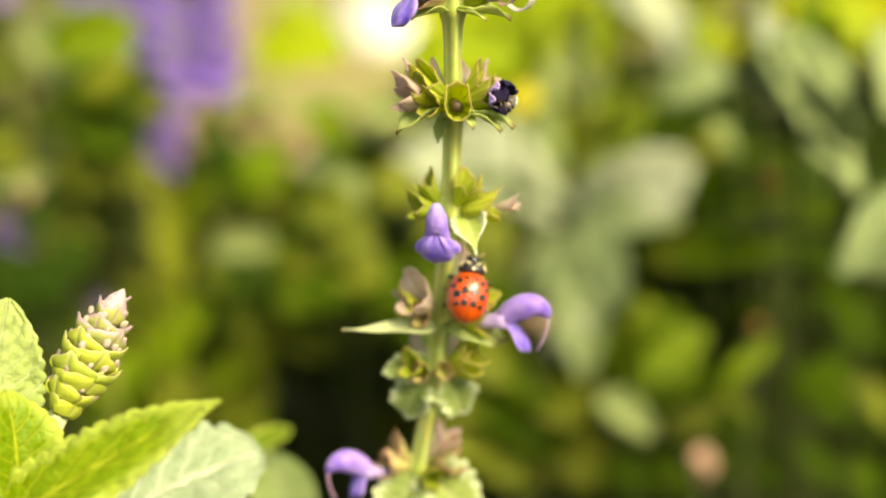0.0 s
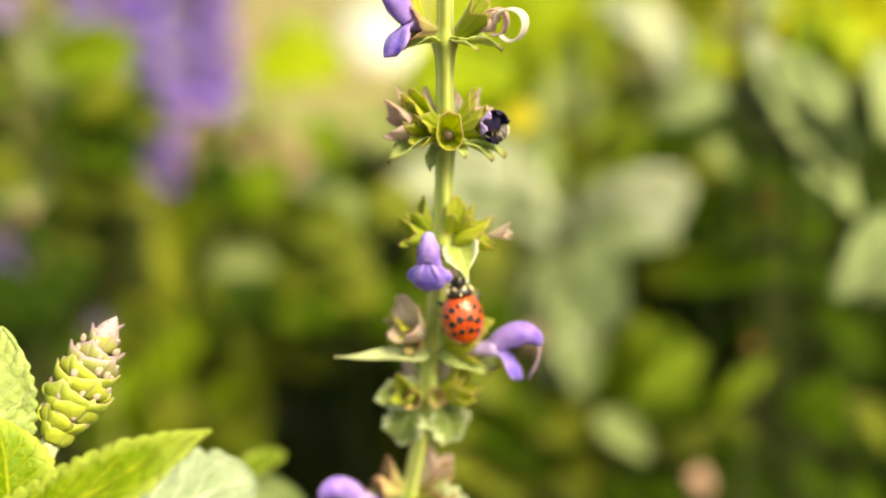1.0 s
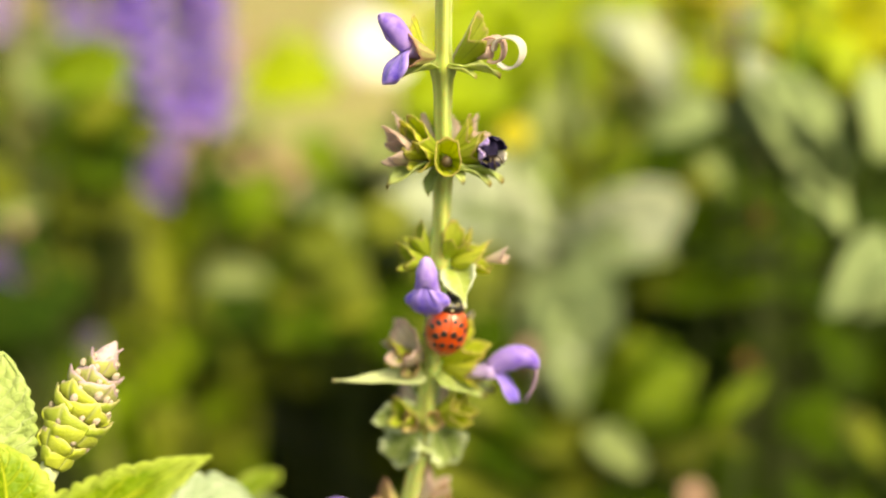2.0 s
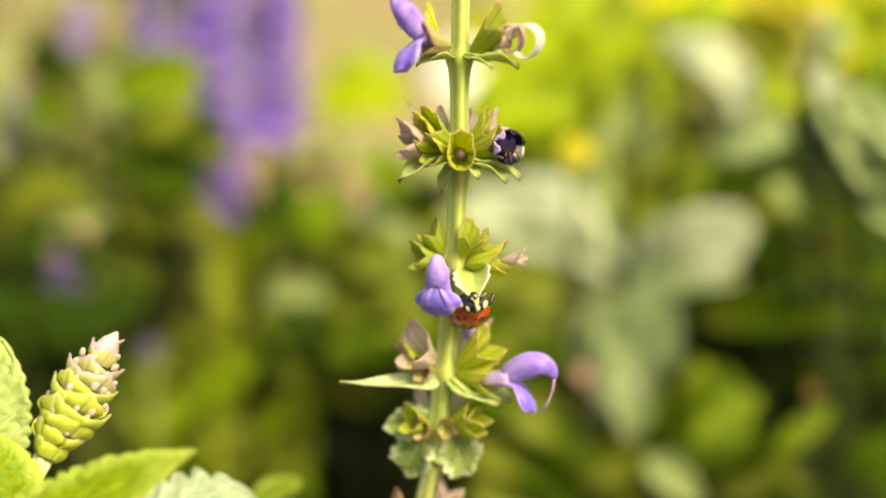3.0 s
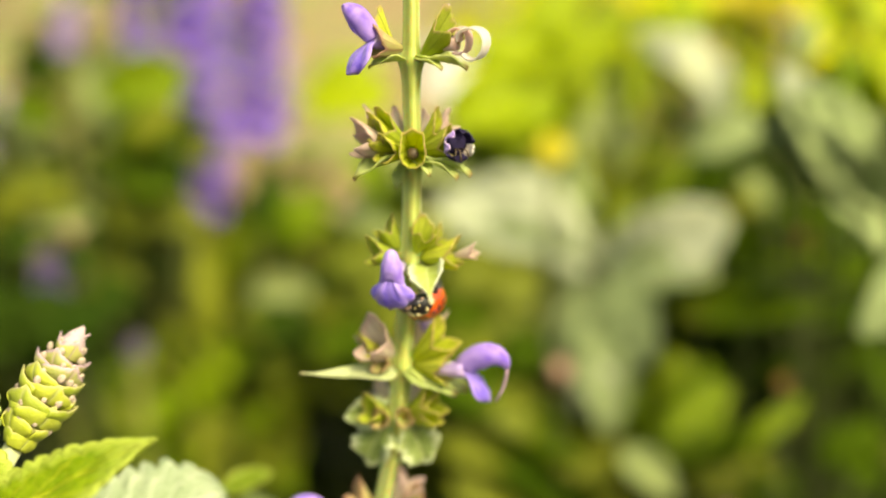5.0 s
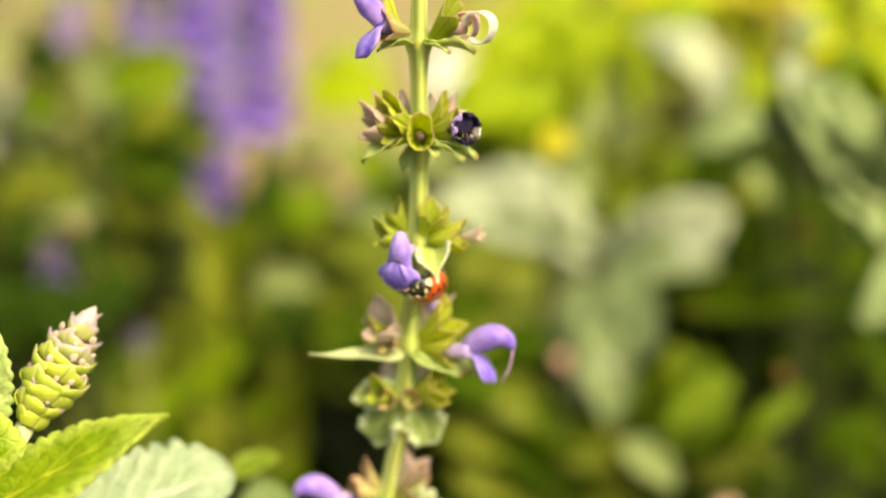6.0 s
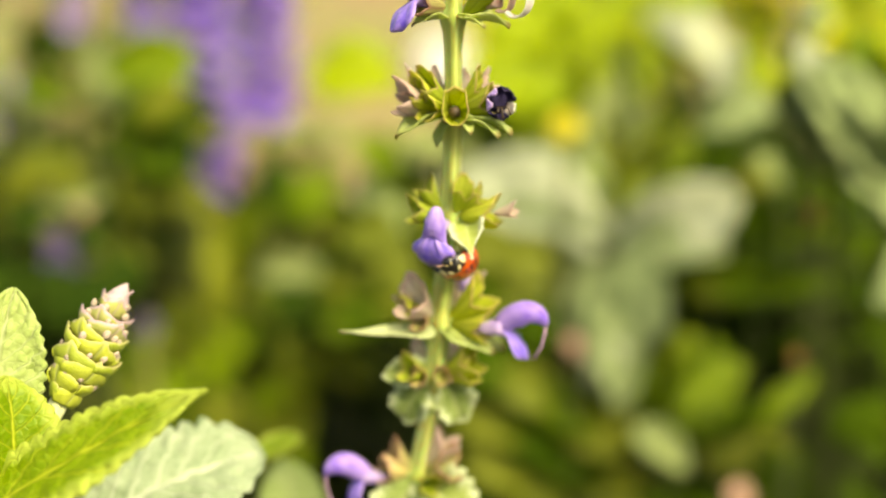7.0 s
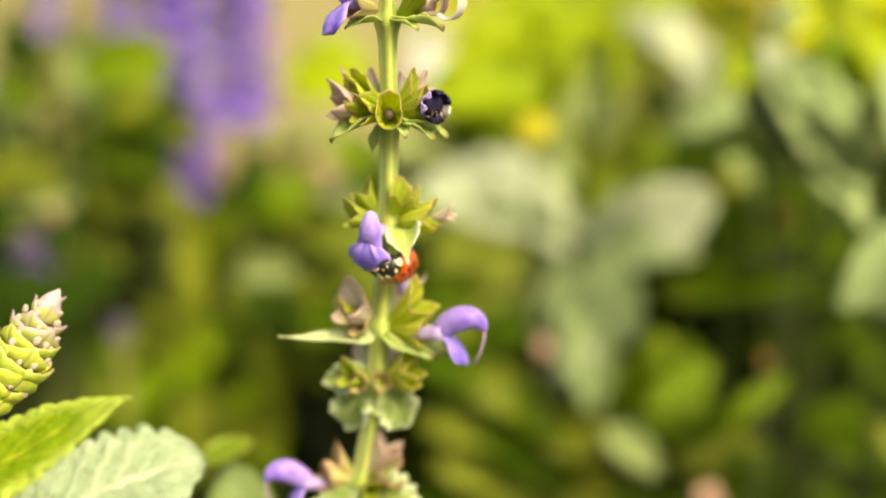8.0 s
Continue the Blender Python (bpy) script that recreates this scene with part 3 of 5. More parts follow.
# second whorl: crowded calyces
for way, me, size in (((-0.97, -0.25, 0.12), CALYX_PINK_ME, 0.98), ((-0.90, -0.45, 0.38), CALYX_ME, 0.85), ((-0.62, -0.4, 0.48), CALYX_ME, 0.82), ((-0.72, -0.75, 0.12), CALYX_ME, 0.72),
                      ((-0.5, 0.5, 0.55), CALYX_PINK_ME, 0.66), ((0.5, 0.6, 0.5), CALYX_PINK_ME, 0.62), ((-0.95, 0.2, 0.30), CALYX_PINK_ME, 0.95), ((0.72, -0.3, 0.45), CALYX_ME, 0.75),
                      ((0.85, -0.5, 0.15), CALYX_ME, 0.78), ((0.8, 0.35, 0.45), CALYX_PINK_ME, 0.8)):
    cal(352.3, way, me, size, (0, 0.3, 1))


def front_cup():
    def f(u, v):
        a = 2 * math.pi * u
        c, up = math.cos(a), max(0.0, math.sin(a))
        r = (0.6 + 0.85 * math.sin(min(1.0, v * 1.15) * 1.5)) * (1 + 0.03 * math.cos(10 * a))
        x = r * math.copysign(abs(c) ** (1 - 0.45 * up), c)
        tooth = 0.5 * v ** 5 * max(0.0, math.cos(9 * c)) * (up > 0.35)
        return (x, 4.2 * v - 0.9 * up * v * v, 1.1 * r * math.sin(a) + min(up, 0.75) * 1.15 * v ** 2.5 + tooth + 0.1 * v)
    cup = part("calyx", shell(f, 48, 16, 0.16, True), CALYX, SAGE, "green calyx open towards the front with a dark seed inside", aim(stem_at(352.6) + Vector((0.05, -0.9, -0.3)), (0.02, -1, 0.12)))
    part("seed", blob(0.7, 0.7, 0.7, 14, 10, centre=(0, 2.3, -0.05)), SEED, cup)


front_cup()
for way, size in (((0.95, -0.35, -0.02), 0.95), ((0.85, -0.55, -0.08), 0.82), ((0.45, -0.85, -0.10), 0.55), ((-0.95, -0.35, -0.06), 0.95), ((-0.55, -0.45, -0.65), 0.5)):
    bra(351.4, way, size=size)


def dark_flower():
    ob = part("withered_flower", pipe([(0, 0, 0), (0, 0.9, 0), (0, 1.7, 0.1)], [0.6, 0.9, 1.2], 12), PETAL_DARK, SAGE, "dried-up dark violet flower with a crumpled rim",
              aim(stem_at(352.8) + Vector((4.3, -1.2, 0.5)), (0.46, -0.88, 0.08), (0, 0, 1), 1.0))
    for k in range(7):
        a = k * 0.9
        def f(u, v, a=a, k=k):
            s = (2 * u - 1) * 0.75 * math.sin(math.pi * min(1, 0.25 + 0.7 * v))
            r = 1.15 + 0.75 * math.sin(v * 2.2) - 0.3 * v * v
            n = 0.25 * noise.noise((u * 3 + k, v * 5, k))
            return ((r + n) * math.cos(a) - s * math.sin(a), 1.3 + 2.3 * v - 0.6 * v * v + n, (r + n) * math.sin(a) + s * math.cos(a))
        part("crumpled_petal", shell(f, 5, 9, 0.15), (PETAL_PALE, PETAL_PALE, PETAL_DARK, PETAL_DARK, PETAL_CREAM, PETAL_DARK, PETAL_DARK)[k], ob)
    part("throat", blob(1.3, 0.4, 1.3, 14, 8, centre=(0, 1.75, 0.1)), PETAL_DARK, ob)
    for x, z in ((-0.5, -1.3), (0.3, -1.7), (0.8, -0.9)):
        part("stamen", pipe([(x * 0.5, 2.0, -0.4), (x, 3.1, -0.5), (x * 1.3, 3.4, z)], [0.12, 0.10, 0.16], 5), SEED, ob)


dark_flower()

# third whorl with the front flower
cal(339.4, (-0.65, -0.1, 0.75), size=0.62, off=(-0.6, 0, 0))
cal(339.2, (-0.88, -0.40, 0.22), CALYX_ME, 0.66, off=(-0.5, -0.3, 0))
cal(339.4, (0.36, -0.40, 0.85), size=0.64, off=(0.5, -0.5, 0))
cal(339.4, (0.78, -0.2, 0.58), size=0.62, off=(0.8, 0, 0))
cal(339.2, (0.95, -0.3, 0.12), size=0.78, off=(0.6, -0.4, 0))
cal(339.2, (0.95, -0.3, 0.15), CALYX_PINK_ME, 0.45, off=(4.6, -1.5, 0.6), label="dry pinkish calyx remnant")
bra(339.0, (-0.6, 0.6, 0.3), size=0.8)
FRONT_AT = (-1.5, -1.4, 338.6)
FRONT_FLOWER = corolla(SAGE, aim(FRONT_AT, (-0.22, -0.93, 0.0)), 0.62, 0.45, 1.15, 0.98, LIP, False, helmet=True, label="violet two-lipped flower facing forward with a wet lip")


m_drop, nt_d, bs_d, out_d = nodes_of("water")
bs_d.inputs["Transmission Weight"].default_value, bs_d.inputs["Roughness"].default_value, bs_d.inputs["IOR"].default_value = 1.0, 0.02, 1.33
part("water_drop", blob(0.32, 0.32, 0.36, 14, 10, centre=(0.1, 4.5, -3.75)), m_drop, FRONT_FLOWER, "clear water drop on the lip")


def curled_bract():
    def f(u, v):
        s = 2 * u - 1
        w = 2.15 * (0.55 + 0.5 * math.sin(math.pi * min(1, 0.25 + 0.75 * v))) * (0.10 + 0.90 / (1 + math.exp(16 * (v - 0.66)))) * (1 + 0.06 * math.sin(v * 40))
        a = 1.9 * v
        roll = max(0, -s) ** 2 * (1 - 0.6 * v)
        return (s * w * (1 - 0.25 * roll) + 0.3 - 0.5 * v * v, 7.6 * math.sin(0.85 * a) / 1.5 - 0.4 * roll, 0.2 - 2.7 * v ** 2.2 + 0.5 * abs(s) * w * (0.5 - 0.3 * v) + 1.3 * roll * w * 0.6)
    part("bract", shell(f, 14, 30, 0.2), BRACT_CURL, SAGE, "pale bract with a rolled edge and a drooping pointed tip", aim((1.8, -1.0, 338.0), (0.0, -1, 0)))


curled_bract()

# fourth whorl with the flower in side view
cal(326, (-0.66, -0.52, 0.55), CALYX_PINK_WIDE_ME, 0.92, off=(-0.7, 0, 0.2))
cal(326, (-0.92, -0.25, 0.22), CALYX_ME, 0.70, off=(-0.6, 0, 0.3))
cal(325.4, (-0.50, -0.80, 0.32), CALYX_BROWN_ME, 0.55, off=(-0.9, 0, 0))
cal(325.8, (-0.80, 0.35, 0.42), CALYX_PINK_ME, 0.8, off=(-0.6, 0.3, 0))
cal(325.8, (0.72, -0.35, 0.60), CALYX_ME, 1.0, off=(0.9, -0.3, 0))
cal(326.2, (0.5, 0.5, 0.8), CALYX_PINK_ME, 1.0, off=(0.8, 0.5, 0))
cal(325.4, (0.85, -0.5, 0.02), CALYX_ME, 0.85, off=(0.8, -0.3, 0))
corolla(SAGE, aim(stem_at(325.0) + Vector((4.2, -2.0, 0.2)), (0.96, -0.22, 0.02), (0, 0, 1), 1.1), 0.98, 2.5, 0.85, 0.80, PETAL, True, thick=0.92, reach=1.5, label="violet two-lipped flower seen from the side with a hanging style")
part("petal", blob(0.9, 0.6, 1.1, 14, 10), PETAL_PALE, SAGE, "lilac petal peeping out behind the stem", aim((1.4, 1.5, 329.9), (0, 1, 0)))
part("bract", leaf_shape(12.0, 3.5, 12, 0.05, 0.4, -0.3, 0.08, 0.02, 8, 40, 0.22, 0.4, 2.2), BRACT_WHITE, SAGE, "long pale pointed bract", aim((-2.4, -0.8, 324.8), (-0.98, -0.18, -0.05), (0, -0.55, 1)))
bra(325.0, (0.88, -0.42, -0.22), size=1.0, up=(0.1, -0.75, 1))
bra(325.2, (0.95, -0.1, -0.25), size=1.15, up=(0, -0.5, 1))

# fifth whorl with scalloped leafy bracts
bra(318.6, (-0.95, -0.28, 0.05), BRACT_SIDE_ME, 0.92, (-0.1, -0.9, 0.6), (-0.4, 0.2, 0))
bra(317.6, (-0.50, -0.25, -0.80), BRACT_WIDE_ME, 0.78, (-0.45, -1, 0.1), (-1.3, -0.2, 0))
bra(317.6, (0.42, -0.25, -0.85), BRACT_WIDE_ME, 0.78, (0.35, -1, 0.1), (1.2, -0.2, 0))
bra(317.0, (0.05, -0.6, -0.75), BRACT_ME, 0.45, (0, -1, 0.3))
for way, me, size, off in (((-0.62, -0.62, 0.45), CALYX_ME, 0.72, -0.6), ((-0.42, -0.85, 0.22), CALYX_BROWN_ME, 0.52, -0.8), ((0.20, -0.95, 0.25), CALYX_BROWN_ME, 0.50, 0.2), ((0.72, -0.48, 0.48), CALYX_ME, 0.94, 0.5), ((0.85, -0.5, 0.18), CALYX_ME, 0.78, 0.5), ((-0.5, 0.6, 0.4), CALYX_PINK_ME, 0.7, 0), ((0.5, 0.7, 0.3), CALYX_PINK_ME, 0.7, 0)):
    cal(318.0, way, me, size, off=(off, 0, 0))

# sixth whorl, low in view
cal(303.8, (-0.85, -0.3, 0.30), CALYX_BROWN_ME, 0.75, off=(-0.5, 0, 0))
cal(304.0, (-0.65, -0.2, 0.65), CALYX_BROWN_ME, 0.72, off=(-0.5, 0, 0))
cal(304.2, (0.50, -0.2, 0.8), CALYX_PINK_ME, 0.95, off=(0.5, 0, 0))
cal(304.0, (0.75, -0.5, 0.35), CALYX_BROWN_ME, 0.85, off=(0.5, 0, 0))
cal(303.4, (0.3, -0.9, 0.1), CALYX_ME, 0.6, off=(0.4, 0, 0))
corolla(SAGE, aim(stem_at(303.7) + Vector((-4.0, -1.5, 0.4)), (-0.95, -0.3, 0.12), (0, 0, 1), 1.0), 1.0, 2.5, 0.85, 0.75, PETAL, True)
bra(303.4, (-0.5, -0.75, -0.5), BRACT_WIDE_ME, 1.1, (-0.2, -1, 0.4))
bra(303.4, (0.7, -0.6, -0.3), BRACT_WIDE_ME, 1.2, (0.2, -1, 0.5))
# crown above
for k in range(6):
    a = k * 1.05 + 0.3
    cal(375.5, (math.cos(a), math.sin(a), 0.7), CALYX_ME, 0.7)
    cal(385.0, (math.cos(a + 0.5), math.sin(a + 0.5), 0.9), CALYX_ME, 0.5)


# ---- the young sage with a closed bud ----
YOUNG = thing("young_sage", "young sage shoot with a closed scaly flower bud and toothed leaves", "plant", at=pose(0, 0, 0))
BUD_BASE, BUD_TIP = Vector((-43.7, -12.6, 324.1)), Vector((-38.2, -6.4, 333.7))


def build_young():
    axis = BUD_TIP - BUD_BASE
    part("stem", pipe([(-70, -30, 0), (-62, -26, 120), (-54, -21, 240), (-49, -18, 300), (-47, -16.4, 318.5), BUD_BASE, BUD_BASE + axis * 0.3], [2.2, 2.0, 1.7, 1.3, 1.05, 1.0, 0.9], 14, 1.0), PALE_STEM, YOUNG, "pale whitish green stem")
    # Olive core, darker than the scales, puts shade into their gaps.
    bud = part("flower_bud", pipe([(0, 0, 0), (0, 3, 0), (0, 6, 0), (0, 9, 0), (0, 10.6, 0)], [0.9, 1.2, 1.3, 0.9, 0.3], 14), OLIVE, YOUNG, "closed yellow green bud with overlapping pink-tipped scales",
               aim(BUD_BASE, axis, (0, -1, 0.4), 1.0))
    knob = mesh_of("closed_floret", blob(0.62, 0.8, 0.5, 10, 8), BUDKNOB)
    rng = random.Random(4)

    def cup(r, tall, point):
        def f(u, v):
            s = 2 * u - 1
            peak = max(0.0, 1 - 3.2 * abs(s)) ** 1.5
            h = v * (tall * (1 - 0.42 * abs(s) ** 1.6) + point * peak + 0.12 * math.sin(19 * s) * (1 - abs(s)))
            rad = r * (0.74 + 0.36 * math.sin(2.1 * v)) + 0.35 * peak * v ** 3 + 0.06 * v ** 8
            return (rad * math.sin(1.2 * s), h, rad * math.cos(1.2 * s))
        return shell(f, 16, 9, 0.2)
    for row in range(10):
        k = row / 9
        y = -3.4 + 12.6 * k
        r = 3.25 * math.sqrt(1 - ((y - 1.8) / 9.0) ** 2) if y > 1.8 else 3.25 - 0.05 * (1.8 - y) ** 2
        r *= 1 - 0.62 * k ** 4
        scale = mesh_of("scale", cup(r, 2.3 - 0.5 * k, 1.0 - 0.6 * k), BUDTIP if row > 5 else BUDLEAF)
        for i in range(3):
            a = 2 * math.pi * (i + 0.5 * (row % 2)) / 3 + 0.9 + rng.uniform(-0.25, 0.25)
            out = Vector((math.cos(a), 0, math.sin(a)))
            part("scale", scale, None, bud, "", aim(Vector((0, y + rng.uniform(-0.2, 0.2), 0)), (rng.uniform(-0.05, 0.05), 1, rng.uniform(-0.05, 0.05)), out, rng.uniform(0.93, 1.05)))
        for i in range(9 if 0 < row < 9 else 0):
            a = 2 * math.pi * i / 9 + rng.uniform(-0.4, 0.4)
            out = Vector((math.cos(a), 0, math.sin(a)))
            part("closed_floret", knob, None, bud, "", aim(Vector((0, y + 2.0 - 0.5 * k + rng.uniform(-0.3, 0.3), 0)) + out * r * 0.98, Vector((0, 1, 0)) + out * 0.3, out, rng.uniform(0.55, 0.95) * (1 - 0.25 * k)))
    part("closed_floret", pipe([(0, 8.8, 0), (0, 9.8, 0), (0, 10.8, 0), (0.1, 12.0, 0)], [1.5, 1.45, 1.0, 0.12], 12), BUDCONE, bud, "pinkish closed tip")

    def blade(base, tip, up, width, material, label, teeth, droop=0.5, fold=0.3, tooth=0.07, quilt=0.035, a=0.55, b=0.75, seed=1, skew=1.0):
        length, m = spanning(base, tip, droop, up)
        part("leaf", leaf_shape(length, width, teeth, tooth, fold, droop, 0.05, quilt, 22, teeth * 5, 0.35, a, b, seed, 9, skew), material, YOUNG, label, m)
    blade((-58.4, -23.5, 307.4), (-25.8, -25.9, 328.2), (-0.30, -0.62, 0.8), 12.0, NEARLEAF, "bright green toothed leaf with a pale midrib", 20, 0.28, 0.2, 0.075, 0.06, a=0.4, b=0.78, seed=3, skew=0.8)
    blade((-54.0, -17.5, 317.0), (-50.0, -11.1, 334.2), (0.35, -1, 0.3), 11, NEARMID, "upright wrinkled leaf behind the bud", 14, 0.4, 0.15, 0.06, 0.085, seed=5)
    blade((-49.0, -21.5, 315.0), (-49.8, -17.2, 326.0), (0.8, -0.9, 0.1), 9, NEARLEAF, "", 11, 0.8, 0.45, 0.05, 0.05, seed=8)
    blade((-46, -12.0, 303.0), (-25.0, 0.0, 307.4), (-0.25, -0.62, 0.8), 15.5, NEARPALE, "pale whitish green leaf underside", 11, 0.5, 0.2, 0.10, 0.09, a=0.5, b=0.62, seed=2)
    blade((-29.5, 20.0, 296.5), (-23.1, 24.0, 297.5), (0, -0.5, 0.9), 4.0, NEARLEAF, "", 8, 0.4, 0.3, 0.05, 0.02)
    blade((-23.1, 17.2, 282.2), (-26.7, 27.8, 291.7), (0.1, -0.8, 0.5), 10, NEARMID, "", 9, 0.4, 0.2, 0.05, 0.04)
    part("stem", pipe([(-50, -18, 286), (-42, 0, 290), (-23.1, 17.2, 282.2)], [1.0, 0.7, 0.4], 8), PALE_STEM, YOUNG)
    part("stem", pipe([(-49, -18, 296), (-46, -13, 302), (-44, -11, 304)], [1.0, 0.8, 0.6], 8), PALE_STEM, YOUNG)
    part("stem", pipe([(-50, -18, 288), (-40, 0, 297), (-29.5, 20.0, 296.5)], [1.0, 0.7, 0.4], 8), PALE_STEM, YOUNG)
    part("stem", pipe([(-48.5, -18, 303), (-50, -22, 307), (-50.5, -24.7, 310.2)], [1.0, 0.9, 0.7], 8), PALE_STEM, YOUNG)
    part("stem", pipe([(-48.2, -17.6, 312), (-51, -17.5, 315), (-53.2, -17, 318.2)], [0.9, 0.8, 0.6], 8), PALE_STEM, YOUNG)


build_young()


# ---- the ladybird ----
def build_ladybird():
    bug = thing("ladybird", "orange-red ladybird with black spots and a cream and black shield", "insect")
    for sgn in (-1, 1):
        def case_f(u, v, sgn=sgn):
            e, a = math.pi / 2 * v, math.pi * (u - 0.5)
            x = 2.55 * math.sin(e) * math.cos(a)
            y = 3.25 * math.sin(e) * math.sin(a) - 0.75
            z = 2.55 * math.cos(e) ** 0.85 + 0.35
            return (sgn * (x + 0.015), y, z)
        wing = part("wing_case", shell(case_f, 24, 18, 0.1), SHELL, bug)
        for x, y, r in ((0.6, 1.2, 0.22), (1.35, 0.8, 0.30), (2.0, 0.1, 0.28), (0.6, -0.35, 0.40), (1.5, -0.85, 0.38), (0.55, -1.85, 0.34), (1.4, -2.05, 0.26)):
            rings, seg = 3, 14
            def spot_f(u, v, x=x, y=y, r=r, sgn=sgn):
                a = 2 * math.pi * u
                rr = 1.12 * r * v * (1 + 0.1 * math.sin(3 * a + x * 7))
                px, py = max(0.0, x + rr * math.cos(a)), y + rr * math.sin(a)
                q = min(0.995, math.hypot(px / 2.55, (py + 0.75) / 3.25))
                return (sgn * px * 1.012, py, 2.55 * math.cos(math.asin(q)) ** 0.85 + 0.35 + 0.065)
            part("spot", shell(spot_f, seg, rings, 0.03, True), BLACK, wing)
    part("belly", blob(2.45, 2.8, 0.5, 24, 8, centre=(0, -0.5, 0.25)), BLACK, bug)
    shield = part("shield", blob(1.7, 1.05, 1.3, 24, 14, centre=(0, 2.55, 0.85)), BLACK, bug, "black shield with cream patches")

    def patch(x, y, z, wide, tall, name, owner, radii, centre, material):
        """A thin patch lying on an egg-shaped body, round the direction x, y, z."""
        d = Vector((x, y, z)).normalized()
        e1 = d.cross(Vector((0, 0, 1))).normalized()
        e2 = e1.cross(d)
        def f(u, v):
            a = 2 * math.pi * u
            q = (d + e1 * wide * v * math.cos(a) * (1 + 0.12 * math.sin(2 * a + x)) + e2 * tall * v * math.sin(a)).normalized()
            return tuple(c + 1.035 * r * k for c, r, k in zip(centre, radii, q))
        part(name, shell(f, 18, 4, 0.04, True), material, owner)
    for sgn in (-1, 1):
        patch(sgn * 0.95, 0.35, 0.25, 0.46, 0.42, "cream_patch", shield, (1.7, 1.05, 1.3), (0, 2.55, 0.85), CREAM)
        patch(sgn * 0.36, 0.62, 0.75, 0.11, 0.28, "cream_patch", shield, (1.7, 1.05, 1.3), (0, 2.55, 0.85), CREAM)
    patch(0, -0.1, 1, 0.10, 0.16, "cream_patch", shield, (1.7, 1.05, 1.3), (0, 2.55, 0.85), CREAM)
    head = part("head", blob(0.85, 0.7, 0.7, 18, 12, centre=(0, 3.75, 0.6)), BLACK, bug)
    patch(0.35, 0.8, 0.5, 0.14, 0.2, "face_patch", head, (0.85, 0.7, 0.7), (0, 3.75, 0.6), CREAM)
    patch(-0.35, 0.8, 0.5, 0.14, 0.2, "face_patch", head, (0.85, 0.7, 0.7), (0, 3.75, 0.6), CREAM)
    for sgn in (-1, 1):
        part("eye", blob(0.22, 0.26, 0.26, 10, 8, centre=(sgn * 0.74, 3.9, 0.75)), EYE_DARK, head)
        part("antenna", pipe([(sgn * 0.45, 4.0, 0.5), (sgn * 0.9, 4.5, 0.6), (sgn * 1.2, 4.8, 0.4)], [0.07, 0.06, 0.09], 6), DRY, head)
        for y0, dy in ((1.2, 0.3), (0.1, -0.2), (-1.0, -1.1)):
            part("leg", pipe([(sgn * 1.2, y0, 0.2), (sgn * 2.3, y0 + dy * 0.5, 0.5), (sgn * 2.55, y0 + dy, -0.2), (sgn * 2.6, y0 + dy * 1.2, -0.75)], [0.28, 0.25, 0.18, 0.1], 7), BLACK, bug)
    return bug


LADYBIRD = build_ladybird()


# ---- the small flying insect ----
def build_flyer():
    fly = thing("flying_insect", "small tan hairy flying insect with spread wings", "insect")
    part("body", joined(blob(0.75, 1.3, 0.75, 14, 10), blob(0.5, 0.5, 0.5, 12, 8, centre=(0, 1.5, 0))), FUZZ, fly)
    for sgn in (-1, 1):
        part("wing", moved(leaf_shape(2.7, 1.2, 0, 0, 0.05, 0.2, 0.02, 0, 6, 12, 0.06), aim((0, 0, 0), (sgn, 0.4, 0.25), (0, 0, 1)).to_3x3().to_4x4() @ Matrix.Translation((0, 0.5, 0.4))), WING, fly)
    return fly


FLYER = build_flyer()


# ---- background plants ----
LEAF_SHAPES = [leaf_shape(1.0, 1.0, 9, 0.05, 0.16 + 0.05 * k, 0.3 + 0.25 * k, 0.05, 0.09, 10, 36, 0.012, 0.5, 0.6, k, 6) for k in range(3)]
LEAF_MESHES = {}
shuffle = random.Random(7)


def leaf_on(plant, base, tip, width, material, lean=0.0):
    """A leaf from base to tip on a plant, joined to its root by a stalk."""
    k = shuffle.randrange(3)
    if (k, material.name) not in LEAF_MESHES:
        v, f, t = LEAF_SHAPES[k]
        LEAF_MESHES[k, material.name] = mesh_of("leaf", (v * 10, f, t), material)
    b, e = Vector(base), Vector(tip)
    size = (e - b).length / 10 * 1.04
    up = Vector((lean + shuffle.uniform(-0.3, 0.3), -0.85, 0.55 + shuffle.uniform(-0.2, 0.3)))
    part("leaf", LEAF_MESHES[k, material.name], None, plant, "", aim(b, e - b, up, size, width / size / 10))
    root = Vector(plant["root"])
    mid = b.lerp(root, 0.45) + Vector((0, 0, 0.12 * b.z))
    part("stalk", pipe([root, mid, b, b + (e - b) * 0.08], [0.6, 0.45, 0.3, 0.25], 6), SHADE_STEM, plant)


# Stalk green darkened to hold the shade low among the plants.
SHADE_STEM = skin_material("green stalk with shade in its colour", (0.04, 0.055, 0.008), (0.075, 0.095, 0.017), 200, 0.8)
OLIVE_STEM = skin_material("olive stalk", (0.16, 0.18, 0.03), (0.24, 0.26, 0.06), 200)


def rooted(name, label, x, y, category="plant"):
    p = thing(name, label, category, at=pose(0, 0, 0))
    p["root"] = (x, y, 0.0)
    return p


pale_sage = rooted("broad_leaf_plant", "rosette of broad grey green felted leaves", 45, 175)
leaf_on(pale_sage, (48, 185, 277), (3, 190, 303), 28, FELT, 0.5)
leaf_on(pale_sage, (46, 182, 277), (6, 180, 288), 18, PALE, 0.5)
leaf_on(pale_sage, (48, 186, 277), (16, 200, 305), 15, FELT, 0.5)
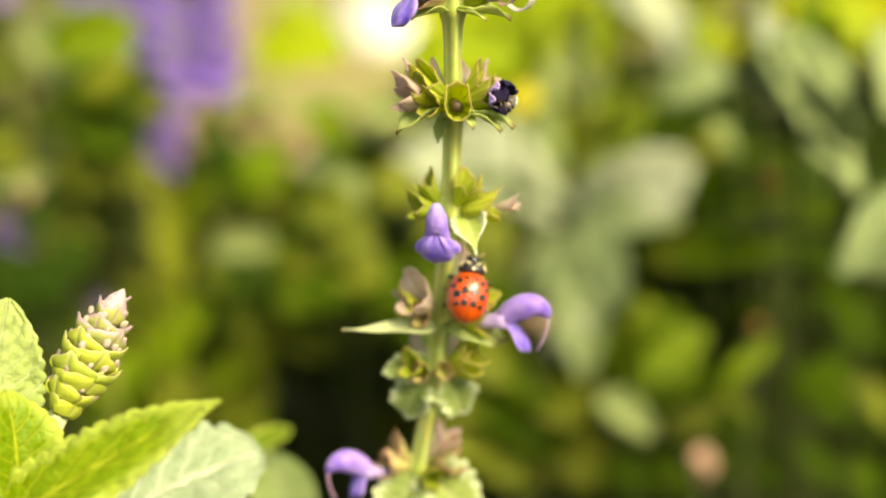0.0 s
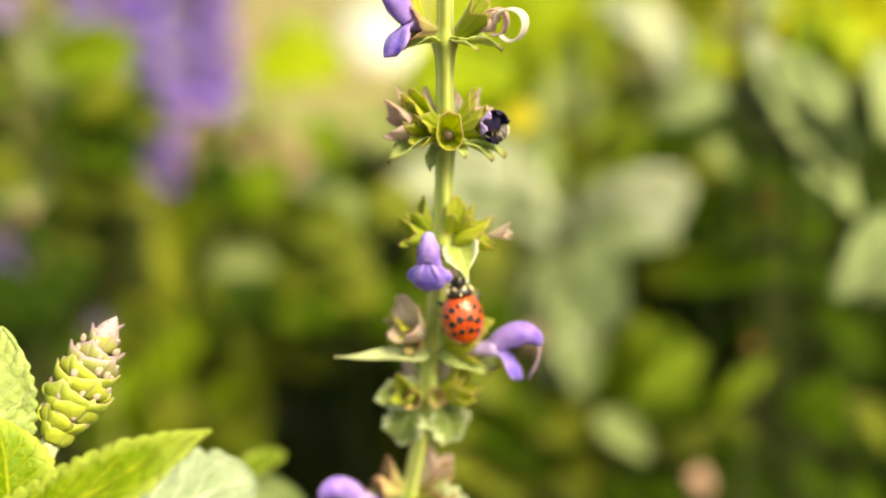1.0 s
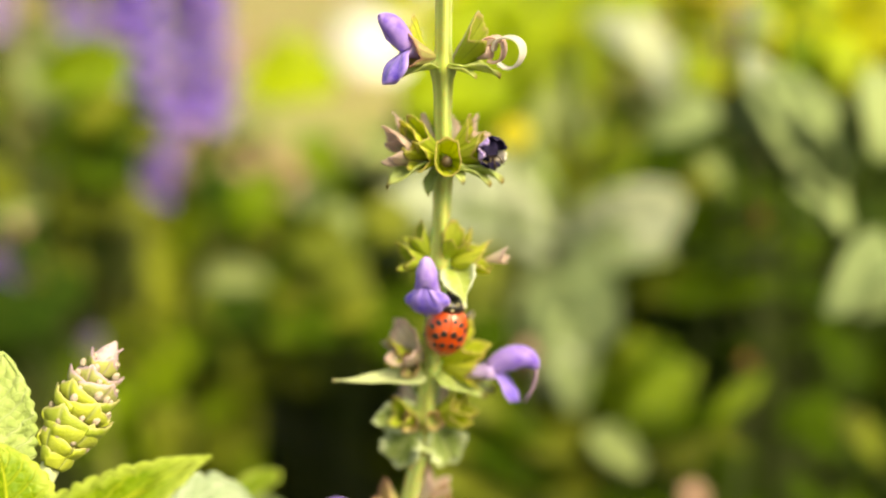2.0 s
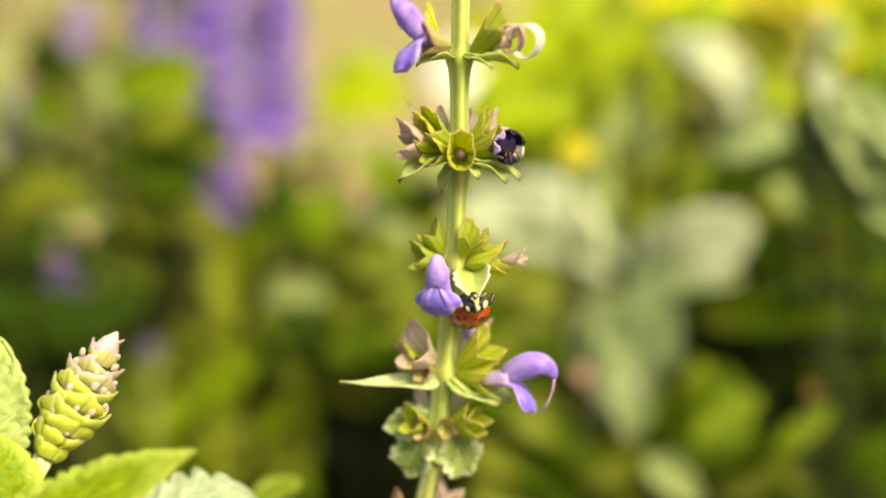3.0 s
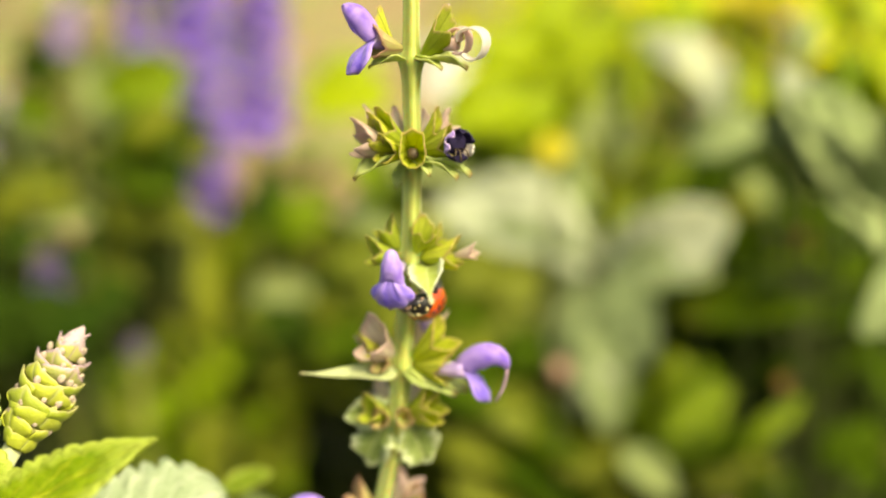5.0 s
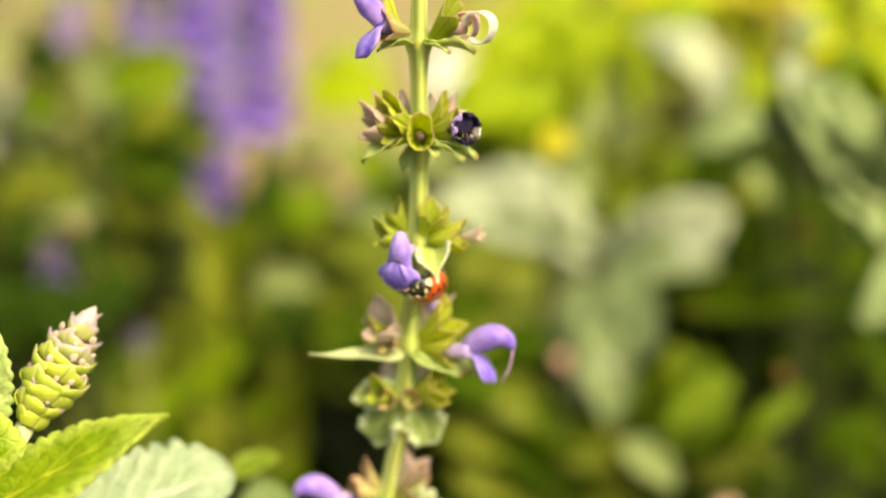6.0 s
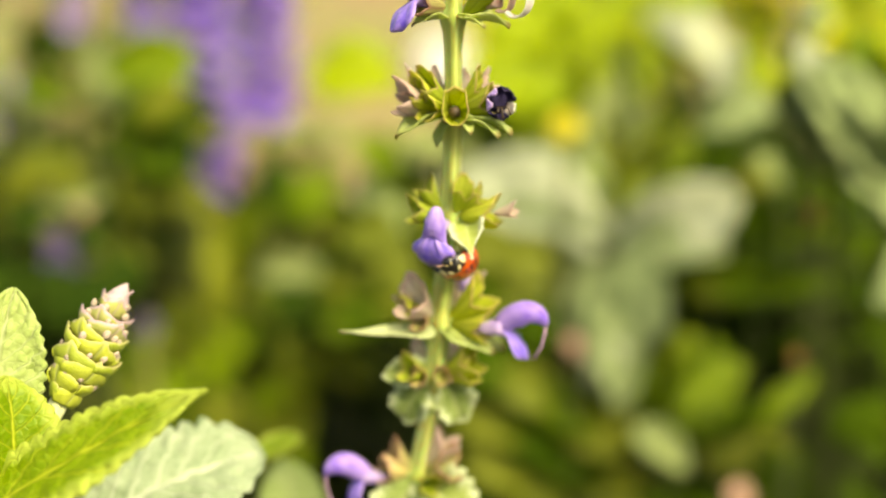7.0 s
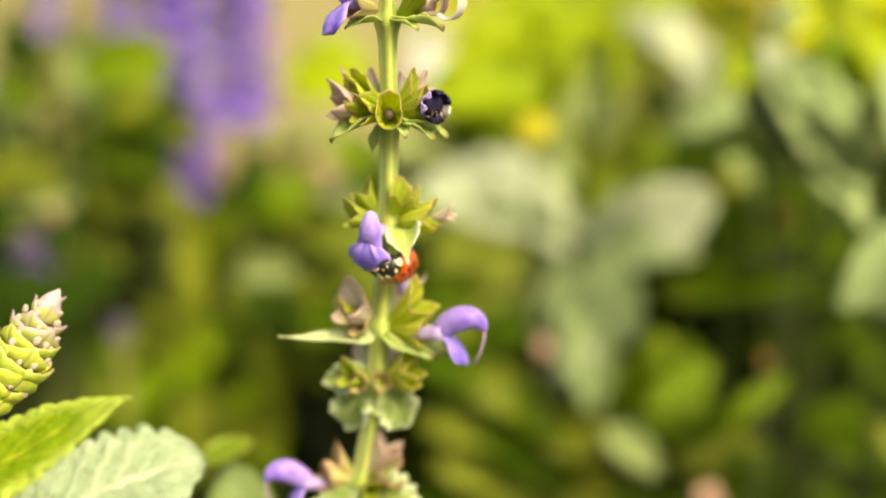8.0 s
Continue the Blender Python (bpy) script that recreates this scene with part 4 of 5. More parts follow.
leaf_on(pale_sage, (49, 188, 277), (35, 205, 307), 13, PALE, 0.5)
leaf_on(pale_sage, (49, 188, 278), (48, 205, 304), 10, LIME, 0.5)
leaf_on(pale_sage, (50, 188, 278), (60, 215, 316), 10, BRIGHT, 0.5)
leaf_on(pale_sage, (51, 185, 278), (77, 200, 311), 7, BRIGHT, 0.5)
leaf_on(pale_sage, (49, 180, 278), (82, 175, 295), 22, FELT, 0.5)
leaf_on(pale_sage, (49, 178, 277), (78, 170, 283), 14, PALE, 0.5)
leaf_on(pale_sage, (50, 187, 277), (67, 190, 295), 12, SAGE_LEAF, 0.5)
leaf_on(pale_sage, (45, 165, 278), (34, 150, 264), 14, PALE, 0.5)
leaf_on(pale_sage, (46, 160, 280), (41, 145, 258), 16, PALE, 0.5)
leaf_on(pale_sage, (49, 165, 279), (58, 150, 264), 15, PALE, 0.5)
leaf_on(pale_sage, (42, 150, 270), (48, 142, 246), 17, PALE, 0.5)
leaf_on(pale_sage, (42, 148, 265), (41, 142, 251), 13, FELT, 0.5)
leaf_on(pale_sage, (43, 185, 274), (24, 175, 267), 13, SAGE_LEAF, 0.5)
leaf_on(pale_sage, (42, 190, 269), (30, 180, 255), 13, GREEN, 0.5)
leaf_on(pale_sage, (41, 215, 276), (16, 210, 271), 14, GREEN, 0.5)
leaf_on(pale_sage, (31, 200, 266), (17, 190, 254), 14, OLIVE, 0.5)
leaf_on(pale_sage, (39, 200, 243), (20, 190, 247), 14, OLIVE, 0.5)
leaf_on(pale_sage, (34, 190, 262), (38, 180, 248), 12, OLIVE, 0.5)
leaf_on(pale_sage, (19, 150, 252), (2, 142, 261), 14, SHADE_LEAF, 0.5)
leaf_on(pale_sage, (31, 150, 245), (14, 142, 254), 14, OLIVE, 0.5)
leaf_on(pale_sage, (21, 150, 235), (4, 142, 245), 14, OLIVE, 0.5)
leaf_on(pale_sage, (33, 150, 230), (16, 142, 240), 14, SHADE_LEAF, 0.5)
leaf_on(pale_sage, (42, 150, 238), (24, 142, 248), 14, SHADE_LEAF, 0.5)
leaf_on(pale_sage, (24, 150, 221), (6, 142, 231), 14, OLIVE, 0.5)
leaf_on(pale_sage, (44, 150, 222), (26, 142, 233), 14, SHADE_LEAF, 0.5)
leaf_on(pale_sage, (37, 150, 212), (19, 142, 223), 14, OLIVE, 0.5)
leaf_on(pale_sage, (50, 150, 231), (32, 142, 241), 14, OLIVE, 0.5)
leaf_on(pale_sage, (16, 150, 208), (-1, 142, 219), 14, SHADE_LEAF, 0.5)
leaf_on(pale_sage, (56, 150, 212), (37, 142, 223), 14, OLIVE, 0.5)
leaf_on(pale_sage, (40, 222, 288), (35, 238, 315), 13, BRIGHT, 0.2)
leaf_on(pale_sage, (32, 222, 294), (31, 238, 311), 11, SAGE_LEAF, 0.2)
leaf_on(pale_sage, (47, 222, 285), (46, 238, 319), 11, LIME, 0.2)
leaf_on(pale_sage, (54, 222, 281), (53, 238, 319), 13, SAGE_LEAF, 0.2)
leaf_on(pale_sage, (60, 222, 277), (59, 238, 311), 11, BRIGHT, 0.2)
leaf_on(pale_sage, (65, 222, 281), (68, 238, 307), 11, SAGE_LEAF, 0.2)
leaf_on(pale_sage, (43, 222, 300), (42, 238, 324), 11, LIME, 0.2)
leaf_on(pale_sage, (50, 222, 307), (52, 238, 333), 11, BRIGHT, 0.2)
leaf_on(pale_sage, (59, 222, 303), (62, 238, 332), 11, LIME, 0.2)
leaf_on(pale_sage, (25, 222, 300), (22, 238, 315), 11, LIME, 0.2)
leaf_on(pale_sage, (71, 222, 275), (78, 238, 296), 11, BRIGHT, 0.2)
leaf_on(pale_sage, (68, 222, 294), (77, 238, 317), 9, BRIGHT, 0.2)
leaf_on(pale_sage, (29, 222, 270), (44, 238, 276), 13, SAGE_LEAF, 0.2)
leaf_on(pale_sage, (51, 222, 273), (34, 238, 280), 13, PALE, 0.2)
green_mint = rooted("leafy_plant", "bushy plant with mid green leaves and darker ones with shade in their colour", 80, 190)
leaf_on(green_mint, (60, 150, 237), (82, 158, 256), 19, GREEN, 0.5)
leaf_on(green_mint, (60, 155, 235), (73, 165, 258), 15, BRIGHT, 0.5)
leaf_on(green_mint, (59, 152, 236), (58, 160, 253), 12, GREEN, 0.5)
leaf_on(green_mint, (62, 150, 236), (87, 158, 237), 10, GREEN, 0.5)
leaf_on(green_mint, (53, 155, 236), (35, 150, 244), 10, OLIVE, 0.5)
leaf_on(green_mint, (47, 128, 247), (61, 122, 239), 11, SAGE_LEAF, 0.5)
# Dark leaves among these have shade put into their colour.
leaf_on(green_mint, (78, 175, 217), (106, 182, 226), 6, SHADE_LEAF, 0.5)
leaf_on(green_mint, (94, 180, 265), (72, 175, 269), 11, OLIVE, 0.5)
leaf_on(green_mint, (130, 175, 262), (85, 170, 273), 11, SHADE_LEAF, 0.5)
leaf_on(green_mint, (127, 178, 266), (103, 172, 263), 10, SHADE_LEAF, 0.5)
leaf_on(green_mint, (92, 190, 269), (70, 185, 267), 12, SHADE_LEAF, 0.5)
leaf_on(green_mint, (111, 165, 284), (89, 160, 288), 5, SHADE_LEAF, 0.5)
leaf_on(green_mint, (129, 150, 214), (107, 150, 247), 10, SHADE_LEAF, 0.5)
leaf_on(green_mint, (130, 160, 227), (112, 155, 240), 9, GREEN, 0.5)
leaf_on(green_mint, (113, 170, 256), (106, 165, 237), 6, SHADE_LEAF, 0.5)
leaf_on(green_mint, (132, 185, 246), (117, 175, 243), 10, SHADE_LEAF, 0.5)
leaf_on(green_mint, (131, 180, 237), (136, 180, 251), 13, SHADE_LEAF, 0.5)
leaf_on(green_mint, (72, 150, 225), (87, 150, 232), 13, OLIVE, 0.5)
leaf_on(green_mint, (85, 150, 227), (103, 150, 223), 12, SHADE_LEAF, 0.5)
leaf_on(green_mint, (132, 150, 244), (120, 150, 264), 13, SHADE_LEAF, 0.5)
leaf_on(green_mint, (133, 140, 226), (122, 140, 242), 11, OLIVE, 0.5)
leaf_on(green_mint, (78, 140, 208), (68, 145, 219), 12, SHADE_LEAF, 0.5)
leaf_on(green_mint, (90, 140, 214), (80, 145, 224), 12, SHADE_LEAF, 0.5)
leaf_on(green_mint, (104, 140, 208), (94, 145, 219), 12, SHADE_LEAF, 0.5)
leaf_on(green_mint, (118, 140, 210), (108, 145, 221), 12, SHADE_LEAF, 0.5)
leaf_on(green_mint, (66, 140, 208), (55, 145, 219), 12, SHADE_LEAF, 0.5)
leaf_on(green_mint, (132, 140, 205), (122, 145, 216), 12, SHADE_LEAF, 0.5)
# Near-black leaves fill the gaps, their colour standing in for shade.
leaf_on(green_mint, (108, 200, 239), (89, 196, 248), 16, SHADE_DEEP, 0.5)
leaf_on(green_mint, (119, 200, 242), (99, 196, 252), 16, SHADE_DEEP, 0.5)
leaf_on(green_mint, (102, 200, 235), (82, 196, 244), 16, SHADE_DEEP, 0.5)
leaf_on(green_mint, (128, 200, 254), (108, 196, 263), 16, SHADE_DEEP, 0.5)
leaf_on(green_mint, (135, 200, 207), (114, 196, 217), 16, SHADE_DEEP, 0.5)
leaf_on(green_mint, (128, 200, 199), (108, 196, 209), 16, SHADE_DEEP, 0.5)
leaf_on(green_mint, (138, 200, 193), (118, 196, 203), 16, SHADE_DEEP, 0.5)
leaf_on(green_mint, (126, 200, 276), (106, 196, 284), 16, SHADE_DEEP, 0.5)
leaf_on(green_mint, (84, 200, 297), (66, 196, 305), 16, SHADE_DEEP, 0.5)
leaf_on(green_mint, (108, 200, 299), (89, 196, 307), 16, SHADE_DEEP, 0.5)
leaf_on(green_mint, (121, 200, 285), (102, 196, 293), 16, SHADE_DEEP, 0.5)
leaf_on(green_mint, (140, 200, 239), (120, 196, 248), 16, SHADE_DEEP, 0.5)
leaf_on(green_mint, (118, 200, 215), (98, 196, 225), 16, SHADE_DEEP, 0.5)
leaf_on(green_mint, (99, 200, 246), (80, 196, 256), 16, SHADE_DEEP, 0.5)
leaf_on(green_mint, (139, 200, 278), (120, 196, 286), 16, SHADE_DEEP, 0.5)
leaf_on(green_mint, (112, 200, 223), (92, 196, 233), 16, SHADE_DEEP, 0.5)
leaf_on(green_mint, (125, 200, 235), (105, 196, 244), 16, SHADE_DEEP, 0.5)
leaf_on(green_mint, (139, 200, 254), (119, 196, 263), 16, SHADE_DEEP, 0.5)
leaf_on(green_mint, (116, 200, 265), (97, 196, 274), 16, SHADE_DEEP, 0.5)
leaf_on(green_mint, (135, 200, 223), (115, 196, 233), 16, SHADE_DEEP, 0.5)
leaf_on(green_mint, (100, 200, 254), (81, 196, 263), 16, SHADE_DEEP, 0.5)
leaf_on(green_mint, (109, 200, 248), (90, 196, 257), 16, SHADE_DEEP, 0.5)
grey_leaf = rooted("broad_leaf_plant", "tall plant with large pale grey green leaves", 130, 165)
leaf_on(grey_leaf, (85, 222, 322), (68, 230, 346), 18, FELT, 0.5)
leaf_on(grey_leaf, (89, 222, 315), (81, 230, 338), 17, FELT, 0.5)
leaf_on(grey_leaf, (85, 160, 324), (66, 155, 321), 12, PALE, 0.5)
leaf_on(grey_leaf, (77, 125, 343), (100, 108, 311), 19, PALE, 0.5)
leaf_on(grey_leaf, (80, 128, 337), (91, 120, 319), 15, PALE, 0.5)
leaf_on(grey_leaf, (86, 135, 340), (81, 130, 326), 10, PALE, 0.5)
leaf_on(grey_leaf, (86, 118, 334), (100, 108, 322), 15, PALE, 0.5)
leaf_on(grey_leaf, (86, 112, 321), (100, 104, 309), 12, PALE, 0.5)
leaf_on(grey_leaf, (101, 92, 311), (89, 84, 296), 11, PALE, 0.5)
leaf_on(grey_leaf, (103, 92, 306), (99, 86, 293), 11, PALE, 0.5)
leaf_on(grey_leaf, (91, 165, 300), (84, 165, 310), 7, SAGE_LEAF, 0.5)
leaf_on(grey_leaf, (95, 170, 339), (103, 175, 353), 9, SAGE_LEAF, 0.5)
leaf_on(grey_leaf, (103, 250, 315), (117, 262, 326), 16, LIME, 0.5)
leaf_on(grey_leaf, (105, 255, 327), (101, 267, 345), 16, LIME, 0.5)
leaf_on(grey_leaf, (116, 255, 331), (112, 267, 347), 14, LIME, 0.5)
leaf_on(grey_leaf, (102, 255, 314), (99, 262, 328), 14, BRIGHT, 0.5)
leaf_on(grey_leaf, (112, 180, 328), (116, 185, 343), 13, GREEN, 0.5)
leaf_on(grey_leaf, (121, 185, 316), (126, 195, 336), 13, LIME, 0.5)
leaf_on(grey_leaf, (130, 185, 324), (129, 195, 345), 15, LIME, 0.5)
leaf_on(grey_leaf, (114, 190, 343), (112, 200, 357), 14, LIME, 0.5)
leaf_on(grey_leaf, (123, 190, 343), (123, 200, 359), 14, BRIGHT, 0.5)
leaf_on(grey_leaf, (121, 255, 339), (127, 267, 355), 16, LIME, 0.5)
leaf_on(grey_leaf, (107, 110, 322), (110, 115, 343), 16, PALE, 0.5)
leaf_on(grey_leaf, (71, 215, 319), (65, 225, 337), 13, OLIVE, 0.5)
leaf_on(grey_leaf, (72, 210, 344), (80, 220, 358), 14, LIME, 0.5)
leaf_on(grey_leaf, (85, 190, 307), (71, 185, 296), 10, SHADE_LEAF, 0.5)
leaf_on(grey_leaf, (101, 185, 288), (84, 180, 286), 11, SHADE_LEAF, 0.5)
leaf_on(grey_leaf, (111, 175, 289), (97, 175, 302), 10, SHADE_LEAF, 0.5)
leaf_on(grey_leaf, (96, 190, 272), (83, 185, 286), 12, SHADE_LEAF, 0.5)
leaf_on(grey_leaf, (122, 170, 283), (108, 165, 281), 9, SHADE_LEAF, 0.5)
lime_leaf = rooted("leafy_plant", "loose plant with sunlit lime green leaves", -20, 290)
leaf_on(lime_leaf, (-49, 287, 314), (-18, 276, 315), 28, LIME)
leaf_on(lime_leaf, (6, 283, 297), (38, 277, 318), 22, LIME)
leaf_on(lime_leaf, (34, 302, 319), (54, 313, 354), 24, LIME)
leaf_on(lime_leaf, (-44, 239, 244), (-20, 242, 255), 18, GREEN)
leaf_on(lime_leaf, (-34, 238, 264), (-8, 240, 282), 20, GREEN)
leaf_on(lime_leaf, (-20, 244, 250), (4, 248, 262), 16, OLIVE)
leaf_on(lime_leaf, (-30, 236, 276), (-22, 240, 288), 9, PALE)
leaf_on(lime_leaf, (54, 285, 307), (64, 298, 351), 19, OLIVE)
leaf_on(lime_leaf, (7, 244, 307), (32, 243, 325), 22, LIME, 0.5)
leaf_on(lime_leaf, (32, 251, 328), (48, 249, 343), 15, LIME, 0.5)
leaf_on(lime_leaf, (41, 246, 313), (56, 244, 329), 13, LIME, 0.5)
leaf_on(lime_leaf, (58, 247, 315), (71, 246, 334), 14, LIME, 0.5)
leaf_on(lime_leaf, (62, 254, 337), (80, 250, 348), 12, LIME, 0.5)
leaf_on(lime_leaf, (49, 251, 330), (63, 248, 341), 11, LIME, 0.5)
left_clump = rooted("leafy_plant", "clump of olive and green leaves below the violet spikes", -100, 245)
leaf_on(left_clump, (-84, 249, 322), (-110, 237, 326), 19, GREEN)
leaf_on(left_clump, (-108, 256, 304), (-124, 264, 326), 13, SAGE_LEAF)
leaf_on(left_clump, (-103, 222, 277), (-88, 230, 305), 18, OLIVE)
leaf_on(left_clump, (-101, 227, 252), (-125, 234, 274), 19, OLIVE)
leaf_on(left_clump, (-110, 203, 218), (-88, 212, 246), 16, GREEN)
leaf_on(left_clump, (-88, 198, 200), (-110, 207, 228), 16, GREEN)
leaf_on(left_clump, (-63, 234, 229), (-46, 236, 236), 12, SHADE_DEEP)

leaf_on(left_clump, (-115, 287, 315), (-91, 289, 321), 16, LIME, 0.3)
leaf_on(left_clump, (-142, 252, 287), (-126, 248, 274), 12, SAGE_LEAF)
leaf_on(left_clump, (-122, 261, 274), (-115, 267, 291), 11, SAGE_LEAF)
leaf_on(left_clump, (-116, 201, 211), (-92, 205, 221), 15, GREEN, 0.4)
leaf_on(left_clump, (-145, 243, 259), (-132, 246, 268), 10, OLIVE)
leaf_on(lime_leaf, (-61, 235, 277), (-40, 237, 284), 15, GREEN, 0.4)
leaf_on(lime_leaf, (-63, 229, 255), (-42, 229, 257), 10, SAGE_LEAF, 0.3)
leaf_on(lime_leaf, (-31, 233, 270), (-17, 231, 265), 11, SAGE_LEAF)
leaf_on(lime_leaf, (-64, 200, 206), (-44, 201, 211), 15, GREEN, 0.4)

# Leaves coloured near black, giving a shaded hollow by colour.
leaf_on(left_clump, (-130, 208, 255), (-114, 206, 248), 14, SHADE_DEEP)
leaf_on(left_clump, (-114, 210, 262), (-130, 209, 258), 14, SHADE_DEEP)
leaf_on(left_clump, (-133, 205, 245), (-117, 203, 238), 14, SHADE_DEEP)
leaf_on(left_clump, (-137, 211, 265), (-130, 206, 248), 13, SHADE_DEEP)


# More near-black leaves for the same painted shade.
leaf_on(left_clump, (-125, 191, 266), (-129, 190, 263), 13, SHADE_DEEP)
leaf_on(left_clump, (-131, 196, 283), (-122, 197, 285), 11, SHADE_DEEP)
leaf_on(left_clump, (-101, 192, 268), (-92, 191, 267), 13, SHADE_DEEP)
leaf_on(left_clump, (-128, 190, 263), (-118, 190, 261), 14, SHADE_DEEP)
leaf_on(left_clump, (-111, 196, 281), (-104, 195, 278), 12, SHADE_DEEP)
leaf_on(left_clump, (-132, 188, 256), (-133, 186, 251), 15, SHADE_DEEP)
leaf_on(left_clump, (-110, 188, 255), (-113, 186, 248), 12, SHADE_DEEP)
leaf_on(left_clump, (-103, 188, 256), (-114, 189, 260), 11, SHADE_DEEP)
leaf_on(left_clump, (-102, 192, 270), (-98, 193, 271), 13, SHADE_DEEP)
leaf_on(left_clump, (-120, 193, 272), (-118, 192, 269), 15, SHADE_DEEP)
leaf_on(left_clump, (-111, 187, 254), (-101, 185, 245), 14, SHADE_DEEP)
leaf_on(left_clump, (-128, 188, 256), (-115, 186, 248), 13, SHADE_DEEP)

# Nearer near-black leaves, again shade given as colour.
leaf_on(left_clump, (-123, 169, 261), (-120, 170, 263), 10, SHADE_DEEP)
leaf_on(left_clump, (-104, 168, 259), (-104, 169, 260), 11, SHADE_DEEP)
leaf_on(left_clump, (-128, 171, 267), (-126, 174, 276), 13, SHADE_DEEP)
leaf_on(left_clump, (-121, 172, 270), (-132, 170, 264), 13, SHADE_DEEP)
leaf_on(left_clump, (-102, 170, 263), (-112, 171, 267), 12, SHADE_DEEP)
leaf_on(left_clump, (-125, 168, 256), (-128, 170, 263), 13, SHADE_DEEP)
leaf_on(left_clump, (-125, 168, 256), (-126, 168, 257), 11, SHADE_DEEP)
leaf_on(left_clump, (-114, 172, 271), (-124, 171, 267), 11, SHADE_DEEP)
leaf_on(left_clump, (-105, 172, 271), (-94, 171, 266), 13, SHADE_DEEP)
leaf_on(left_clump, (-105, 170, 263), (-100, 172, 271), 12, SHADE_DEEP)
leaf_on(left_clump, (-103, 172, 271), (-94, 171, 266), 11, SHADE_DEEP)
leaf_on(left_clump, (-117, 171, 266), (-120, 169, 260), 11, SHADE_DEEP)

leaf_on(lime_leaf, (-73, 191, 198), (-74, 200, 229), 13, OLIVE, 0.5)
leaf_on(lime_leaf, (-74, 199, 224), (-72, 208, 255), 13, GREEN, 0.5)
leaf_on(lime_leaf, (-72, 206, 248), (-74, 215, 277), 11, OLIVE, 0.5)
leaf_on(lime_leaf, (-71, 203, 240), (-87, 208, 255), 5, OLIVE, 0.5)
leaf_on(lime_leaf, (-73, 201, 231), (-61, 205, 245), 5, GREEN, 0.5)
leaf_on(lime_leaf, (-76, 192, 204), (-81, 198, 221), 9, GREEN, 0.5)
leaf_on(lime_leaf, (-70, 194, 209), (-65, 199, 224), 9, OLIVE, 0.5)


# The darkest leaves here also carry shade in their colour.
leaf_on(left_clump, (-84, 236, 304), (-104, 236, 312), 15, SHADE_DEEP, 0.3)
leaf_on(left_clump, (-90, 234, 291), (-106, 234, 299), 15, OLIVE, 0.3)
leaf_on(left_clump, (-84, 232, 295), (-98, 232, 297), 13, SHADE_DEEP, 0.3)
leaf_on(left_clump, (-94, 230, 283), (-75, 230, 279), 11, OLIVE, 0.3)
leaf_on(left_clump, (-122, 186, 256), (-106, 186, 267), 15, SHADE_DEEP, 0.3)
leaf_on(left_clump, (-125, 188, 262), (-113, 188, 270), 13, SHADE_DEEP, 0.3)
leaf_on(left_clump, (-108, 184, 257), (-120, 184, 264), 15, SHADE_DEEP, 0.3)
leaf_on(left_clump, (-125, 184, 250), (-114, 184, 259), 13, SHADE_DEEP, 0.3)
leaf_on(left_clump, (-104, 185, 264), (-111, 185, 256), 12, SHADE_DEEP, 0.3)
leaf_on(left_clump, (-65, 215, 245), (-41, 215, 252), 13, SHADE_DEEP, 0.3)
leaf_on(left_clump, (-67, 214, 237), (-48, 214, 237), 11, SHADE_DEEP, 0.3)
leaf_on(left_clump, (-65, 216, 252), (-52, 216, 248), 11, OLIVE, 0.3)
leaf_on(left_clump, (-101, 190, 217), (-79, 190, 236), 13, GREEN, 0.3)
leaf_on(left_clump, (-103, 190, 232), (-85, 190, 224), 12, OLIVE, 0.3)
leaf_on(left_clump, (-94, 200, 250), (-71, 200, 225), 6, OLIVE, 0.3)
leaf_on(left_clump, (-53, 232, 274), (-38, 232, 286), 15, GREEN, 0.3)
leaf_on(left_clump, (-42, 234, 280), (-62, 234, 283), 15, GREEN, 0.3)

leaf_on(lime_leaf, (-13, 164, 286), (-29, 164, 291), 14, OLIVE, 0.3)
leaf_on(lime_leaf, (-8, 162, 279), (-25, 162, 282), 14, OLIVE, 0.3)
leaf_on(lime_leaf, (-6, 160, 271), (-22, 160, 273), 14, OLIVE, 0.3)
leaf_on(lime_leaf, (-14, 158, 266), (-28, 158, 269), 12, SHADE_LEAF, 0.3)
leaf_on(pale_sage, (3, 162, 282), (18, 162, 287), 14, OLIVE, 0.3)
leaf_on(pale_sage, (1, 160, 273), (17, 160, 276), 14, SHADE_LEAF, 0.3)
leaf_on(pale_sage, (3, 156, 265), (18, 156, 270), 14, OLIVE, 0.3)
leaf_on(pale_sage, (15, 160, 280), (30, 160, 283), 14, OLIVE, 0.3)
leaf_on(pale_sage, (14, 158, 270), (27, 158, 274), 14, OLIVE, 0.3)
leaf_on(pale_sage, (18, 153, 263), (30, 153, 266), 12, SHADE_LEAF, 0.3)
leaf_on(lime_leaf, (-10, 158, 260), (1, 158, 274), 14, SHADE_LEAF, 0.3)
leaf_on(lime_leaf, (-19, 166, 274), (-35, 166, 274), 12, OLIVE, 0.3)
leaf_on(lime_leaf, (-8, 170, 289), (3, 170, 296), 14, OLIVE, 0.3)
leaf_on(lime_leaf, (-22, 170, 284), (-13, 170, 296), 11, SAGE_LEAF, 0.3)
leaf_on(pale_sage, (6, 152, 256), (18, 152, 261), 14, SHADE_LEAF, 0.3)
leaf_on(pale_sage, (-3, 152, 253), (7, 152, 263), 12, SHADE_LEAF, 0.3)

leaf_on(lime_leaf, (4, 236, 313), (33, 236, 321), 21, LIME, 0.3)
leaf_on(lime_leaf, (14, 240, 328), (36, 240, 340), 17, LIME, 0.3)
